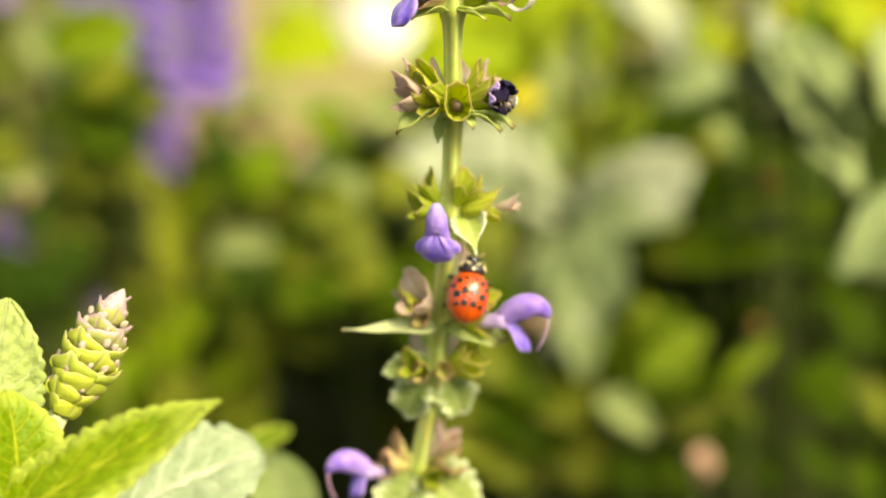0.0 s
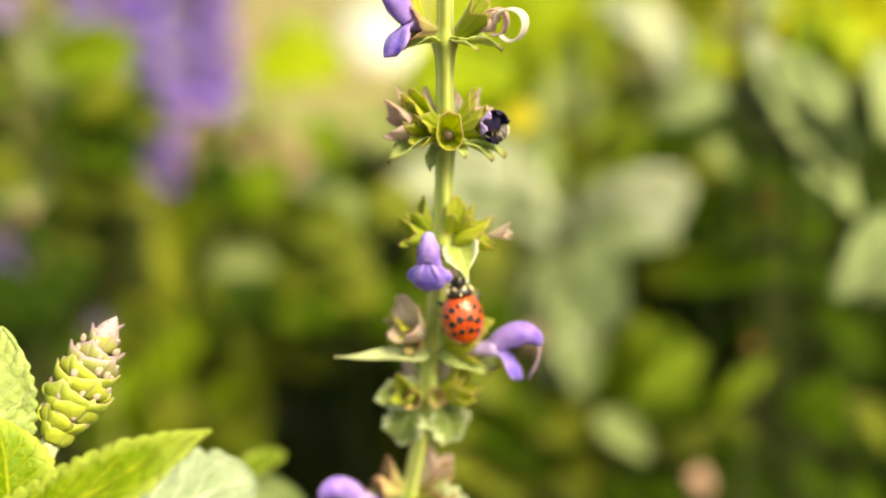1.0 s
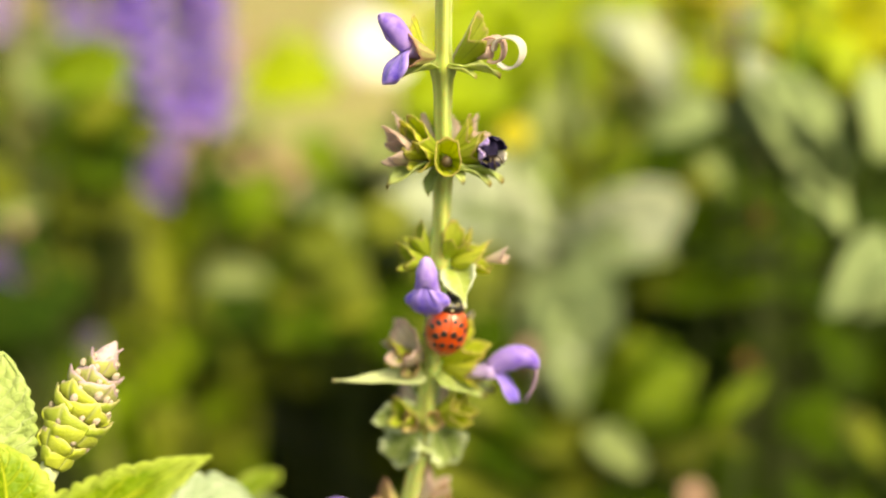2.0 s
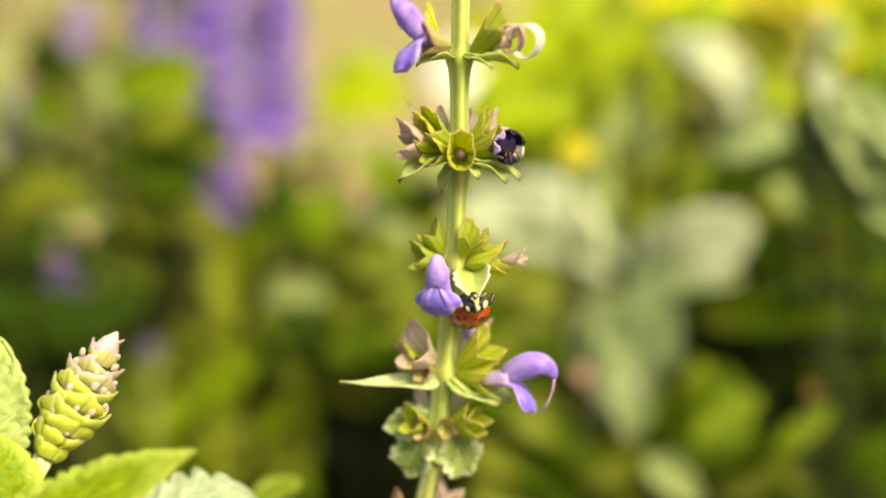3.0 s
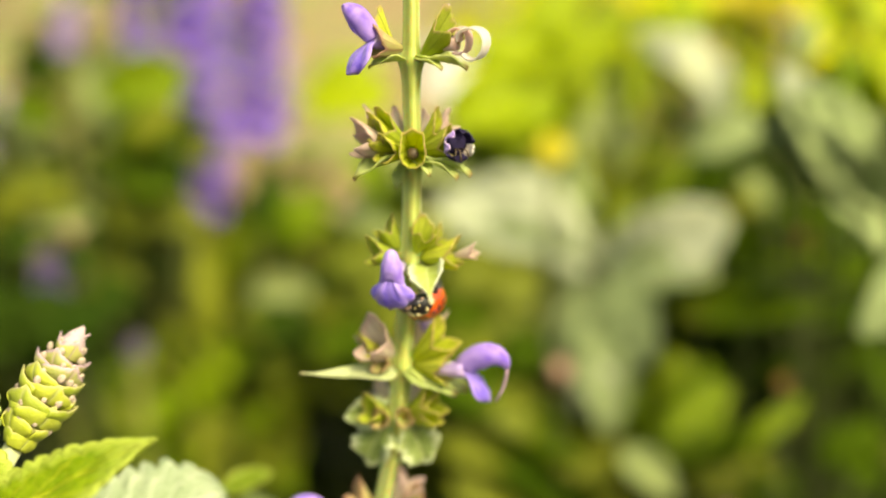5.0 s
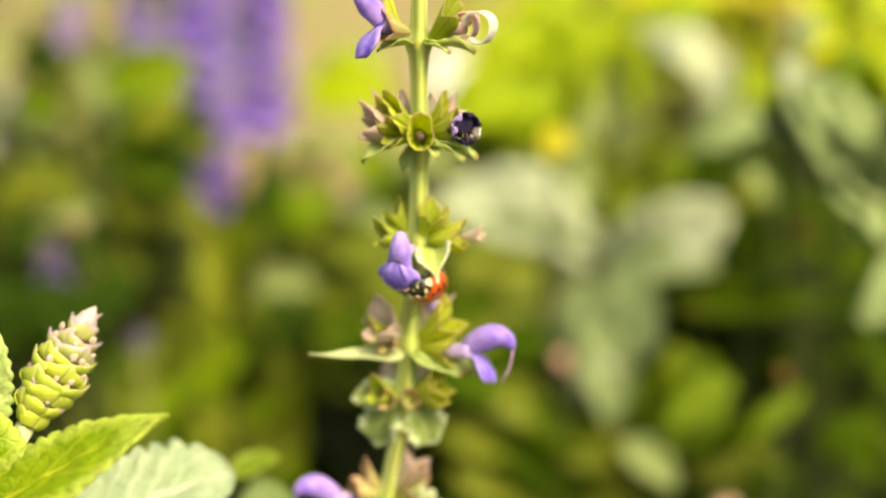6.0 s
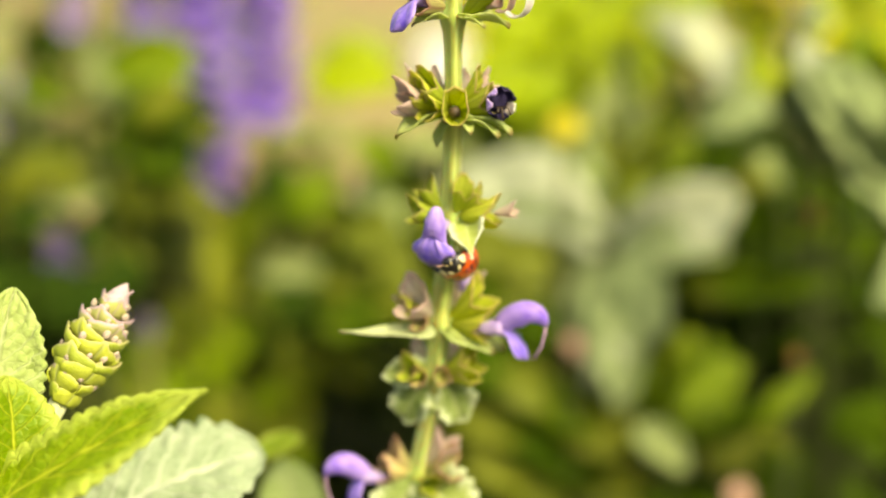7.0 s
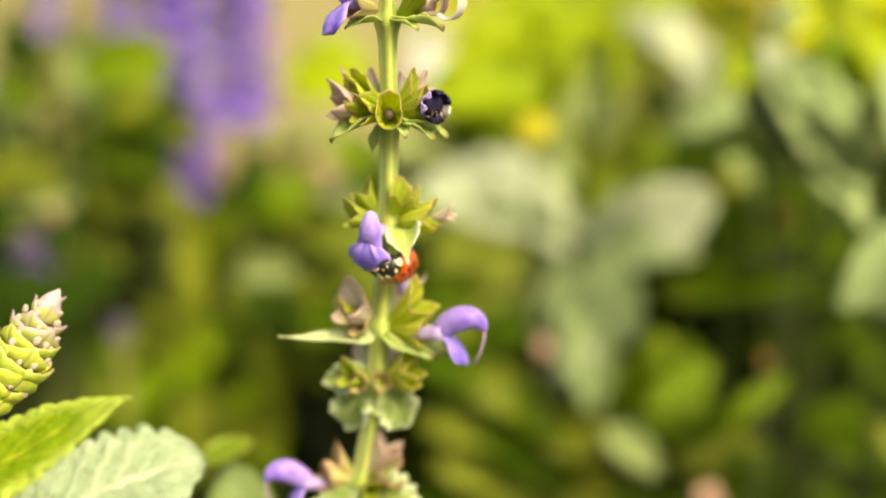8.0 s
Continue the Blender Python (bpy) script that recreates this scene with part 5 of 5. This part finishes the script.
leaf_on(lime_leaf, (21, 228, 293), (39, 228, 310), 13, LIME, 0.3)
leaf_on(lime_leaf, (27, 226, 301), (47, 226, 299), 11, BRIGHT, 0.3)
leaf_on(left_clump, (-134, 212, 296), (-116, 212, 300), 10, OLIVE, 0.3)
leaf_on(left_clump, (-126, 208, 285), (-107, 208, 289), 7, SAGE_LEAF, 0.3)
leaf_on(left_clump, (-111, 210, 293), (-130, 210, 290), 9, OLIVE, 0.3)
leaf_on(left_clump, (-135, 206, 282), (-121, 206, 278), 7, OLIVE, 0.3)
leaf_on(left_clump, (-80, 222, 309), (-102, 222, 317), 17, SHADE_LEAF, 0.3)
leaf_on(left_clump, (-82, 220, 294), (-101, 220, 302), 16, SHADE_LEAF, 0.3)
leaf_on(left_clump, (-86, 221, 304), (-81, 221, 294), 11, SHADE_DEEP, 0.3)

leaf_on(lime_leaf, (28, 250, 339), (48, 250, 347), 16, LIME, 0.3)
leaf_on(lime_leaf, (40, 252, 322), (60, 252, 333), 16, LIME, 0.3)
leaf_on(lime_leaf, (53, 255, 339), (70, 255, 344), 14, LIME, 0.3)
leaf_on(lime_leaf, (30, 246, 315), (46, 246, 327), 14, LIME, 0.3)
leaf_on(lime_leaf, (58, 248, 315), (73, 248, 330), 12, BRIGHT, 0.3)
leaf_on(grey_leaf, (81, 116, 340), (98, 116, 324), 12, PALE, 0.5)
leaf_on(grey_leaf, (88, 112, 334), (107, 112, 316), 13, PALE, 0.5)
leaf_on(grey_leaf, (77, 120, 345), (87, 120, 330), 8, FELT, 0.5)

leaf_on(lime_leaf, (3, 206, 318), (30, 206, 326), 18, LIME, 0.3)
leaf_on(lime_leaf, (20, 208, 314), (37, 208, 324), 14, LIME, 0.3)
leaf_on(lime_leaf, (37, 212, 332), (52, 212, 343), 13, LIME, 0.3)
leaf_on(pale_sage, (39, 205, 296), (54, 205, 322), 14, SAGE_LEAF, 0.3)
leaf_on(pale_sage, (50, 208, 294), (61, 208, 325), 11, SAGE_LEAF, 0.3)
leaf_on(pale_sage, (48, 206, 298), (44, 206, 317), 9, BRIGHT, 0.3)
leaf_on(pale_sage, (56, 200, 292), (75, 200, 310), 7, OLIVE, 0.3)
leaf_on(pale_sage, (59, 207, 317), (62, 207, 336), 7, BRIGHT, 0.3)
leaf_on(green_mint, (70, 122, 249), (93, 122, 264), 6, BRIGHT, 0.5)
leaf_on(green_mint, (94, 120, 248), (109, 120, 258), 9, SHADE_LEAF, 0.5)
leaf_on(green_mint, (111, 122, 239), (97, 122, 252), 8, SHADE_LEAF, 0.5)
leaf_on(green_mint, (66, 128, 282), (97, 128, 287), 6, GREEN, 0.5)
leaf_on(green_mint, (79, 130, 292), (65, 130, 284), 5, GREEN, 0.5)
leaf_on(green_mint, (89, 126, 274), (79, 126, 266), 4, SHADE_LEAF, 0.5)
leaf_on(green_mint, (57, 124, 255), (73, 124, 266), 9, BRIGHT, 0.5)
leaf_on(green_mint, (77, 118, 260), (63, 118, 246), 6, SHADE_LEAF, 0.5)
leaf_on(green_mint, (85, 118, 244), (75, 118, 254), 5, OLIVE, 0.5)
leaf_on(green_mint, (102, 150, 292), (88, 150, 291), 5, GREEN, 0.5)
leaf_on(green_mint, (99, 126, 271), (108, 126, 278), 4, SHADE_LEAF, 0.5)
leaf_on(pale_sage, (45, 150, 310), (66, 150, 322), 4, OLIVE, 0.5)
leaf_on(pale_sage, (42, 160, 295), (50, 160, 339), 5, SAGE_LEAF, 0.3)
leaf_on(pale_sage, (43, 150, 295), (44, 150, 323), 4, OLIVE, 0.3)
leaf_on(grey_leaf, (80, 110, 329), (102, 110, 313), 11, PALE, 0.5)
leaf_on(left_clump, (-57, 190, 201), (-52, 190, 236), 10, OLIVE, 0.3)
leaf_on(left_clump, (-46, 192, 216), (-49, 192, 248), 8, OLIVE, 0.3)
leaf_on(left_clump, (-62, 191, 222), (-43, 191, 235), 8, GREEN, 0.3)
leaf_on(left_clump, (-60, 188, 208), (-42, 188, 220), 8, OLIVE, 0.3)
leaf_on(left_clump, (-45, 187, 202), (-50, 187, 214), 7, GREEN, 0.3)
leaf_on(pale_sage, (76, 192, 282), (93, 192, 296), 8, SAGE_LEAF, 0.5)
leaf_on(pale_sage, (85, 190, 277), (102, 190, 290), 9, GREEN, 0.5)
leaf_on(pale_sage, (86, 191, 292), (100, 191, 303), 8, OLIVE, 0.5)
leaf_on(pale_sage, (82, 188, 266), (93, 188, 278), 7, OLIVE, 0.5)
upright = rooted("leafy_plant", "upright olive green shoots under the tall violet spikes", -84, 262)
leaf_on(upright, (-86, 260, 165), (-82, 264, 230), 13, OLIVE)
leaf_on(upright, (-84, 262, 210), (-83, 266, 268), 12, OLIVE)
leaf_on(upright, (-80, 258, 150), (-62, 256, 208), 13, OLIVE)
leaf_on(upright, (-90, 258, 160), (-108, 256, 214), 12, GREEN)
leaf_on(upright, (-82, 262, 235), (-66, 260, 272), 12, GREEN)
leaf_on(upright, (-86, 262, 240), (-104, 258, 276), 12, OLIVE)


def scattered(plant, seed, count, low, high, materials, size=(9, 20)):
    """More leaves of mixed size on a plant, within a box of its bush."""
    rng = random.Random(seed)
    for _ in range(count):
        b = Vector([rng.uniform(a, c) for a, c in zip(low, high)])
        way = Vector((rng.uniform(-1, 1), rng.uniform(-0.5, 0.5), rng.uniform(-0.5, 0.8))).normalized()
        n = rng.uniform(*size)
        leaf_on(plant, b, b + way * n, n * rng.uniform(0.5, 0.75), rng.choice(materials), rng.uniform(-0.5, 0.5))


scattered(lime_leaf, 34, 34, (-62, 215, 215), (8, 280, 292), (GREEN, OLIVE, GREEN, SHADE_DEEP, SAGE_LEAF))
scattered(left_clump, 35, 34, (-150, 205, 185), (-70, 280, 335), (OLIVE, GREEN, SHADE_DEEP, SAGE_LEAF, OLIVE))

# violet flower spikes behind
LIPS = mesh_of("floret", joined(leaf_shape(9, 5, 0, 0, 0.5, -1.2, 0.05, 0, 6, 10, 0.3, 0.4, 0.4), moved(leaf_shape(8, 6, 0, 0, 0.3, 1.6, 0.05, 0, 6, 10, 0.3, 0.4, 0.4), Matrix.Translation((0, 0.5, -0.8)))), SPIKE_PETAL)
CUPS = mesh_of("calyx", calyx_shape(6, 2.0), CALYX_BROWN)


def spike(label, foot, low, top, radius, whorls, seed, many=8, florets=None):
    s = thing("flower_spike", label, "flower", "violet sage spikes", pose(0, 0, 0))
    f, a, b = Vector(foot), Vector(low), Vector(top)
    part("stem", pipe([f, f.lerp(a, 0.5), a, b], [2.4, 2.2, 1.8, 1.0], 8, 1.0), OLIVE_STEM, s)
    rng = random.Random(seed)
    for k in range(whorls):
        c = a.lerp(b, k / max(1, whorls - 1))
        size = radius / 12 * (1.0 - 0.25 * k / whorls)
        for i in range(many):
            if rng.random() < 0.12:
                continue
            g = 2 * math.pi * (i + rng.random() * 0.6) / many + k
            way = (math.cos(g), math.sin(g), rng.uniform(0.0, 0.6))
            part("calyx", CUPS, None, s, "", aim(c, way, (0, 0, 1), size * 0.8))
            part("floret", florets or LIPS, None, s, "", aim(c + Vector(way) * 3.4 * size, way, (0, 0, 1), size * rng.uniform(0.8, 1.1)))
    return s


PALE_LIPS = LIPS.copy()
PALE_LIPS.materials[0] = PETAL_PALE
SHADE_LIPS = LIPS.copy()
SHADE_LIPS.materials[0] = SHADE_PETAL
spike("tall violet sage spike in full bloom", (-90, 262, 0), (-90, 282, 300), (-90, 312, 372), 17, 8, 1, 9)
spike("tall violet sage spike crowding its neighbour", (-86, 270, 0), (-67, 290, 300), (-68, 316, 376), 16, 8, 9, 9)
spike("violet sage spike leaning behind its neighbours", (-112, 300, 0), (-112, 318, 352), (-113, 322, 380), 13, 3, 12, 8)
spike("violet sage spike beginning to fade", (-92, 264, 0), (-87, 272, 274), (-80, 276, 304), 13, 5, 2, 9)
spike("small pale lilac sage spike", (-142, 300, 0), (-140, 298, 330), (-138, 302, 342), 8, 3, 3, 6, PALE_LIPS)
# The next two spikes wear florets with shade in the petal colour.
spike("violet sage spike with shade in its petal colour", (-118, 215, 0), (-116, 194, 266), (-118, 197, 276), 7, 3, 4, 6, SHADE_LIPS)
spike("short violet sage spike", (-90, 215, 0), (-91, 186, 250), (-90, 187, 253), 4.5, 2, 5, 6, SHADE_LIPS)
spike("violet sage spike at the edge of the bed", (-156, 264, 0), (-153, 258, 300), (-152, 262, 314), 8, 3, 6, 6, PALE_LIPS)
spike("faint violet sage spike", (116, 225, 0), (109, 213, 337), (109, 215, 344), 5, 2, 8, 6, PALE_LIPS)
spike("violet sage spike fading at its foot", (-94, 262, 0), (-85, 252, 280), (-74, 256, 299), 8, 4, 14, 8)
spike("violet sage spike beside the tallest ones", (-112, 290, 0), (-106, 276, 334), (-108, 290, 372), 10, 5, 15, 7)


# yellow flowers and dry heads
def yellow_flower(x, y, z, r, fx, fy):
    s = thing("yellow_flower", "small bright yellow flower on a thin stalk", "flower", "yellow flowers", pose(0, 0, 0))
    part("stalk", pipe([(fx, fy, 0), (x, y + 3, z * 0.6), (x, y + 2, z - 2), (x, y, z)], [1.2, 1.0, 0.8, 0.7], 6), OLIVE_STEM, s)
    petal = mesh_of("petal", leaf_shape(r, r * 0.9, 0, 0, 0.2, 0.4, 0.05, 0, 6, 10, 0.3, 0.5, 0.4), YELLOW)
    for k in range(6):
        a = k * 1.047
        part("petal", petal, None, s, "", aim((x, y, z), (math.cos(a), -0.35, math.sin(a)), (0, -1, 0.2)))
    part("centre", blob(r * 0.22, r * 0.22, r * 0.22, 10, 8, centre=(x, y - 1, z)), YELLOW, s)


yellow_flower(32, 166, 317, 4.6, 36, 176)
yellow_flower(46, 303, 300, 8, 52, 318)
yellow_flower(115, 257, 349, 12, 118, 275)
yellow_flower(103, 262, 352, 10, 108, 280)
yellow_flower(68, 310, 346, 11, 70, 325)


def dry_head(x, y, z, r, label, material=DRY):
    s = thing("dry_flower_head", label, "flower", "dry flower heads", pose(0, 0, 0))
    part("stalk", pipe([(x + 6, y + 12, 0), (x + 3, y + 6, z * 0.6), (x, y, z)], [0.8, 0.6, 0.4], 6), SHADE_STEM, s)
    scale = mesh_of("bract", leaf_shape(r * 1.1, r * 0.7, 0, 0, 0.4, -0.6, 0.05, 0, 6, 10, 0.3, 0.5, 0.5), material)
    for k in range(12):
        a = k * 2.4
        part("bract", scale, None, s, "", aim((x, y, z - r * 0.4 + 0.06 * r * k), (math.cos(a) * 0.8, math.sin(a) * 0.8, 0.7), (0, 0, 1)))


dry_head(33, 142, 261, 4, "pale pink dry flower head on a stalk")
dry_head(83, 116, 269, 2.6, "orange brown dry seed head", DRY_BROWN)
dry_head(92, 138, 298, 3.4, "brown dry seed head", DRY_BROWN)
dry_head(-114, 209, 280, 5, "pinkish dry flower head")
dry_head(71, 112, 232, 5.5, "pale pink dry flower head low in the bed")


# dense foliage behind
def thicket(name, label, material, count, seed, x_range, y_range, height, size, low=20.0):
    rng = random.Random(seed)
    v0, f0, t0 = leaf_shape(1.0, 0.55, 0, 0, 0.25, 0.5, 0.05, 0, 4, 7, 0.02, 0.5, 0.6)
    f0 = np.array(f0)
    allv, allf, allt = [], [], []
    while len(allv) < count:
        x, y = rng.uniform(*x_range), rng.uniform(*y_range)
        top = height(x, y)
        z = low + (top - low) * rng.random() ** 0.6
        hole = math.hypot((x + 34 - 0.02 * (y - 170)) / 17, (z - 216 + 0.42 * (y - 170)) / 26)
        if hole < 1 and y < 420:
            continue
        a = rng.uniform(0, 6.283)
        way = (math.cos(a), math.sin(a) - 0.35, rng.uniform(-0.5, 0.6))
        m = aim((0, 0, 0), way, (rng.uniform(-0.5, 0.5), -0.5, 1))
        r = np.array(m.to_3x3()) * size * rng.uniform(0.6, 1.4)
        allv.append(v0 @ r.T + (x, y, z))
        allf.append(f0 + len(v0) * (len(allv) - 1))
        allt += t0
    me = mesh_of(name, (np.concatenate(allv), [tuple(q) for q in np.concatenate(allf).tolist()], allt), material)
    return tagged(new(name, me), label, "foliage", kind="stuff")


def low_bank(x, y):
    mid = 55 * math.exp(-((x + 25) / 55) ** 2)
    return 215 + 20 * math.sin(x / 37) + mid + (55 if x > 70 else 0) + (60 if x < -75 else 0) - 0.15 * (y - 250)


def back_bank(x, y):
    edge = 40 * min(1, max(0, (x - 30) / 120)) + 70 * min(1, max(0, (-x - 100) / 80))
    return 205 + edge + 22 * math.sin(x / 53 + y / 90)


# The near-black thickets have the bed's shade put into their leaf colour.
thicket("foliage", "dense near-black green bed leaves with shade in their colour", BED_SHADE, 2000, 11, (-330, 330), (230, 520), low_bank, 26)
thicket("foliage", "small near-black green leaves in front of the bed, shade in their colour", BED_SHADE, 520, 21, (52, 210), (180, 250), lambda x, y: 285, 17, 120)
thicket("foliage", "olive green undergrowth between the flower spikes", BED_OLIVE, 600, 12, (-330, 330), (240, 560), low_bank, 24)
thicket("foliage", "mid green leaves filling the bed", BED_GREEN, 330, 13, (-380, 380), (260, 620), back_bank, 28)
# Both yellow green thickets get part of their sunlight from leaf colour.
thicket("foliage", "yellow green leaves at the back of the bed, sunlight in their colour", BED_LIME, 560, 14, (40, 560), (420, 900), lambda x, y: 345 + 0.06 * x, 34, 285)
thicket("foliage", "yellow green leaves above the broad leaves, sunlight in their colour", BED_LIME, 260, 24, (15, 280), (255, 430), lambda x, y: 352 if x > 60 else 335, 18, 285)
# Shade behind the broad leaves, given as leaf colour.
thicket("foliage", "near-black green leaves standing in for shade behind the broad leaves", BED_SHADE, 700, 22, (60, 420), (300, 640), lambda x, y: 305, 28, 60)
thicket("foliage", "pale grey green leaves at the back of the bed", BED_PALE, 160, 15, (40, 420), (330, 800), lambda x, y: back_bank(x, y) + 20, 30, 120)
thicket("foliage", "tangle of olive and pale leaves behind the violet spikes", BED_OLIVE, 120, 16, (-420, -115), (330, 620), lambda x, y: 400, 26, 180)
thicket("foliage", "pale leaves behind the violet spikes", BED_PALE, 220, 17, (-420, -115), (330, 600), lambda x, y: 410, 24, 220)
thicket("foliage", "green leaves behind the violet spikes", BED_GREEN, 90, 18, (-420, -110), (320, 600), lambda x, y: 390, 26, 180)
thicket("foliage", "mid green leaves filling the gaps of the broad leaves", BED_GREEN, 260, 31, (-5, 80), (215, 300), lambda x, y: 300, 16, 190)
thicket("foliage", "sage green leaves filling the gaps of the broad leaves", BED_PALE, 90, 32, (0, 75), (205, 270), lambda x, y: 302, 17, 250)


# ---- what moves ----
def motions():
    def bug_at(t, at, head, back):
        return t, aim(at, head, back)
    up = (0.02, 0.22, 1)
    walk(LADYBIRD, [
        bug_at(0.0, (1.3, -3.3, 329.9), (0.20, 0.50, 0.85), (0.05, -1, 0.5)),
        bug_at(0.5, (1.4, -3.3, 329.8), (0.08, 0.45, 0.88), (0.05, -1, 0.45)),
        bug_at(1.0, (1.4, -3.4, 331.0), (-0.12, 0.15, 1), (0.1, -1, 0.1)),
        bug_at(1.2, (0.6, -3.4, 331.3), (0.12, 0.2, 1), (0.1, -1, 0.1)),
        bug_at(1.5, (-0.4, -3.0, 332.0), (0.22, 0.5, 1), (0.05, -1, 0.3)),
        bug_at(1.7, (-0.4, -3.0, 332.1), (0.22, 0.5, 1), (0.0, -1, 0.3)),
        bug_at(2.2, (0.6, -3.2, 333.2), (0.15, -0.5, 0.9), (0.0, -0.9, -0.5)),
        bug_at(2.8, (1.0, -1.9, 335.0), (0.15, -0.80, 0.60), (0.0, -0.6, -0.8)),
        bug_at(3.5, (1.2, -1.9, 335.0), (0.0, -0.82, 0.58), (0.0, -0.58, -0.82)),
        bug_at(4.0, (1.2, -1.9, 335.0), (-0.3, -0.85, 0.40), (0.1, -0.5, -0.85)),
        bug_at(4.5, (1.1, -1.9, 334.8), (-0.15, -0.93, 0.25), (0.42, -0.3, -0.8)),
        bug_at(6.0, (0.0, -2.7, 334.8), (-0.26, -0.93, 0.28), (0.55, -0.2, -0.75)),
        bug_at(7.0, (-0.1, -2.7, 334.8), (-0.26, -0.93, 0.28), (0.55, -0.2, -0.75)),
        bug_at(7.5, (0.0, -2.7, 334.95), (-0.26, -0.93, 0.28), (0.55, -0.2, -0.75)),
        bug_at(8.0, (0.0, -2.7, 334.95), (-0.26, -0.93, 0.28), (0.55, -0.2, -0.75)),
    ])
    walk(FRONT_FLOWER, [
        (0.0, aim(FRONT_AT, (-0.22, -0.93, 0.0))),
        (4.5, aim(FRONT_AT, (-0.22, -0.93, 0.0))),
        (5.8, aim((-1.2, -1.5, 338.6), (-0.30, -0.92, 0.0), (0.08, 0, 1))),
        (6.5, aim((-0.9, -1.6, 338.7), (-0.34, -0.92, 0.0), (0.12, 0, 1))),
        (8.0, aim((-0.9, -1.6, 338.7), (-0.34, -0.92, 0.0), (0.12, 0, 1))),
    ])
    walk(FLYER, [
        (0.0, aim((60, 240, 190), (-0.25, 0.35, 0.9), (0.1, -1, 0.3))),
        (0.1, aim((15, 130, 230), (-0.25, 0.35, 0.9), (0.1, -1, 0.3))),
        (0.2, aim((-31, 18, 322), (-0.25, 0.35, 0.9), (0.1, -1, 0.3))),
        (0.3, aim((-33.2, 9, 332), (-0.25, 0.35, 0.9), (0.1, -1, 0.3))),
        (0.4, aim((-39.6, -1.5, 339.5), (-0.25, 0.35, 0.9), (0.1, -1, 0.3))),
        (0.5, aim((-70, -5, 350), (-0.25, 0.35, 0.9), (0.1, -1, 0.3))),
        (0.8, aim((-160, -20, 380), (-0.25, 0.35, 0.9), (0.1, -1, 0.3))),
        (8.0, aim((-1200, -300, 700), (-0.25, 0.35, 0.9), (0.1, -1, 0.3))),
    ])


motions()
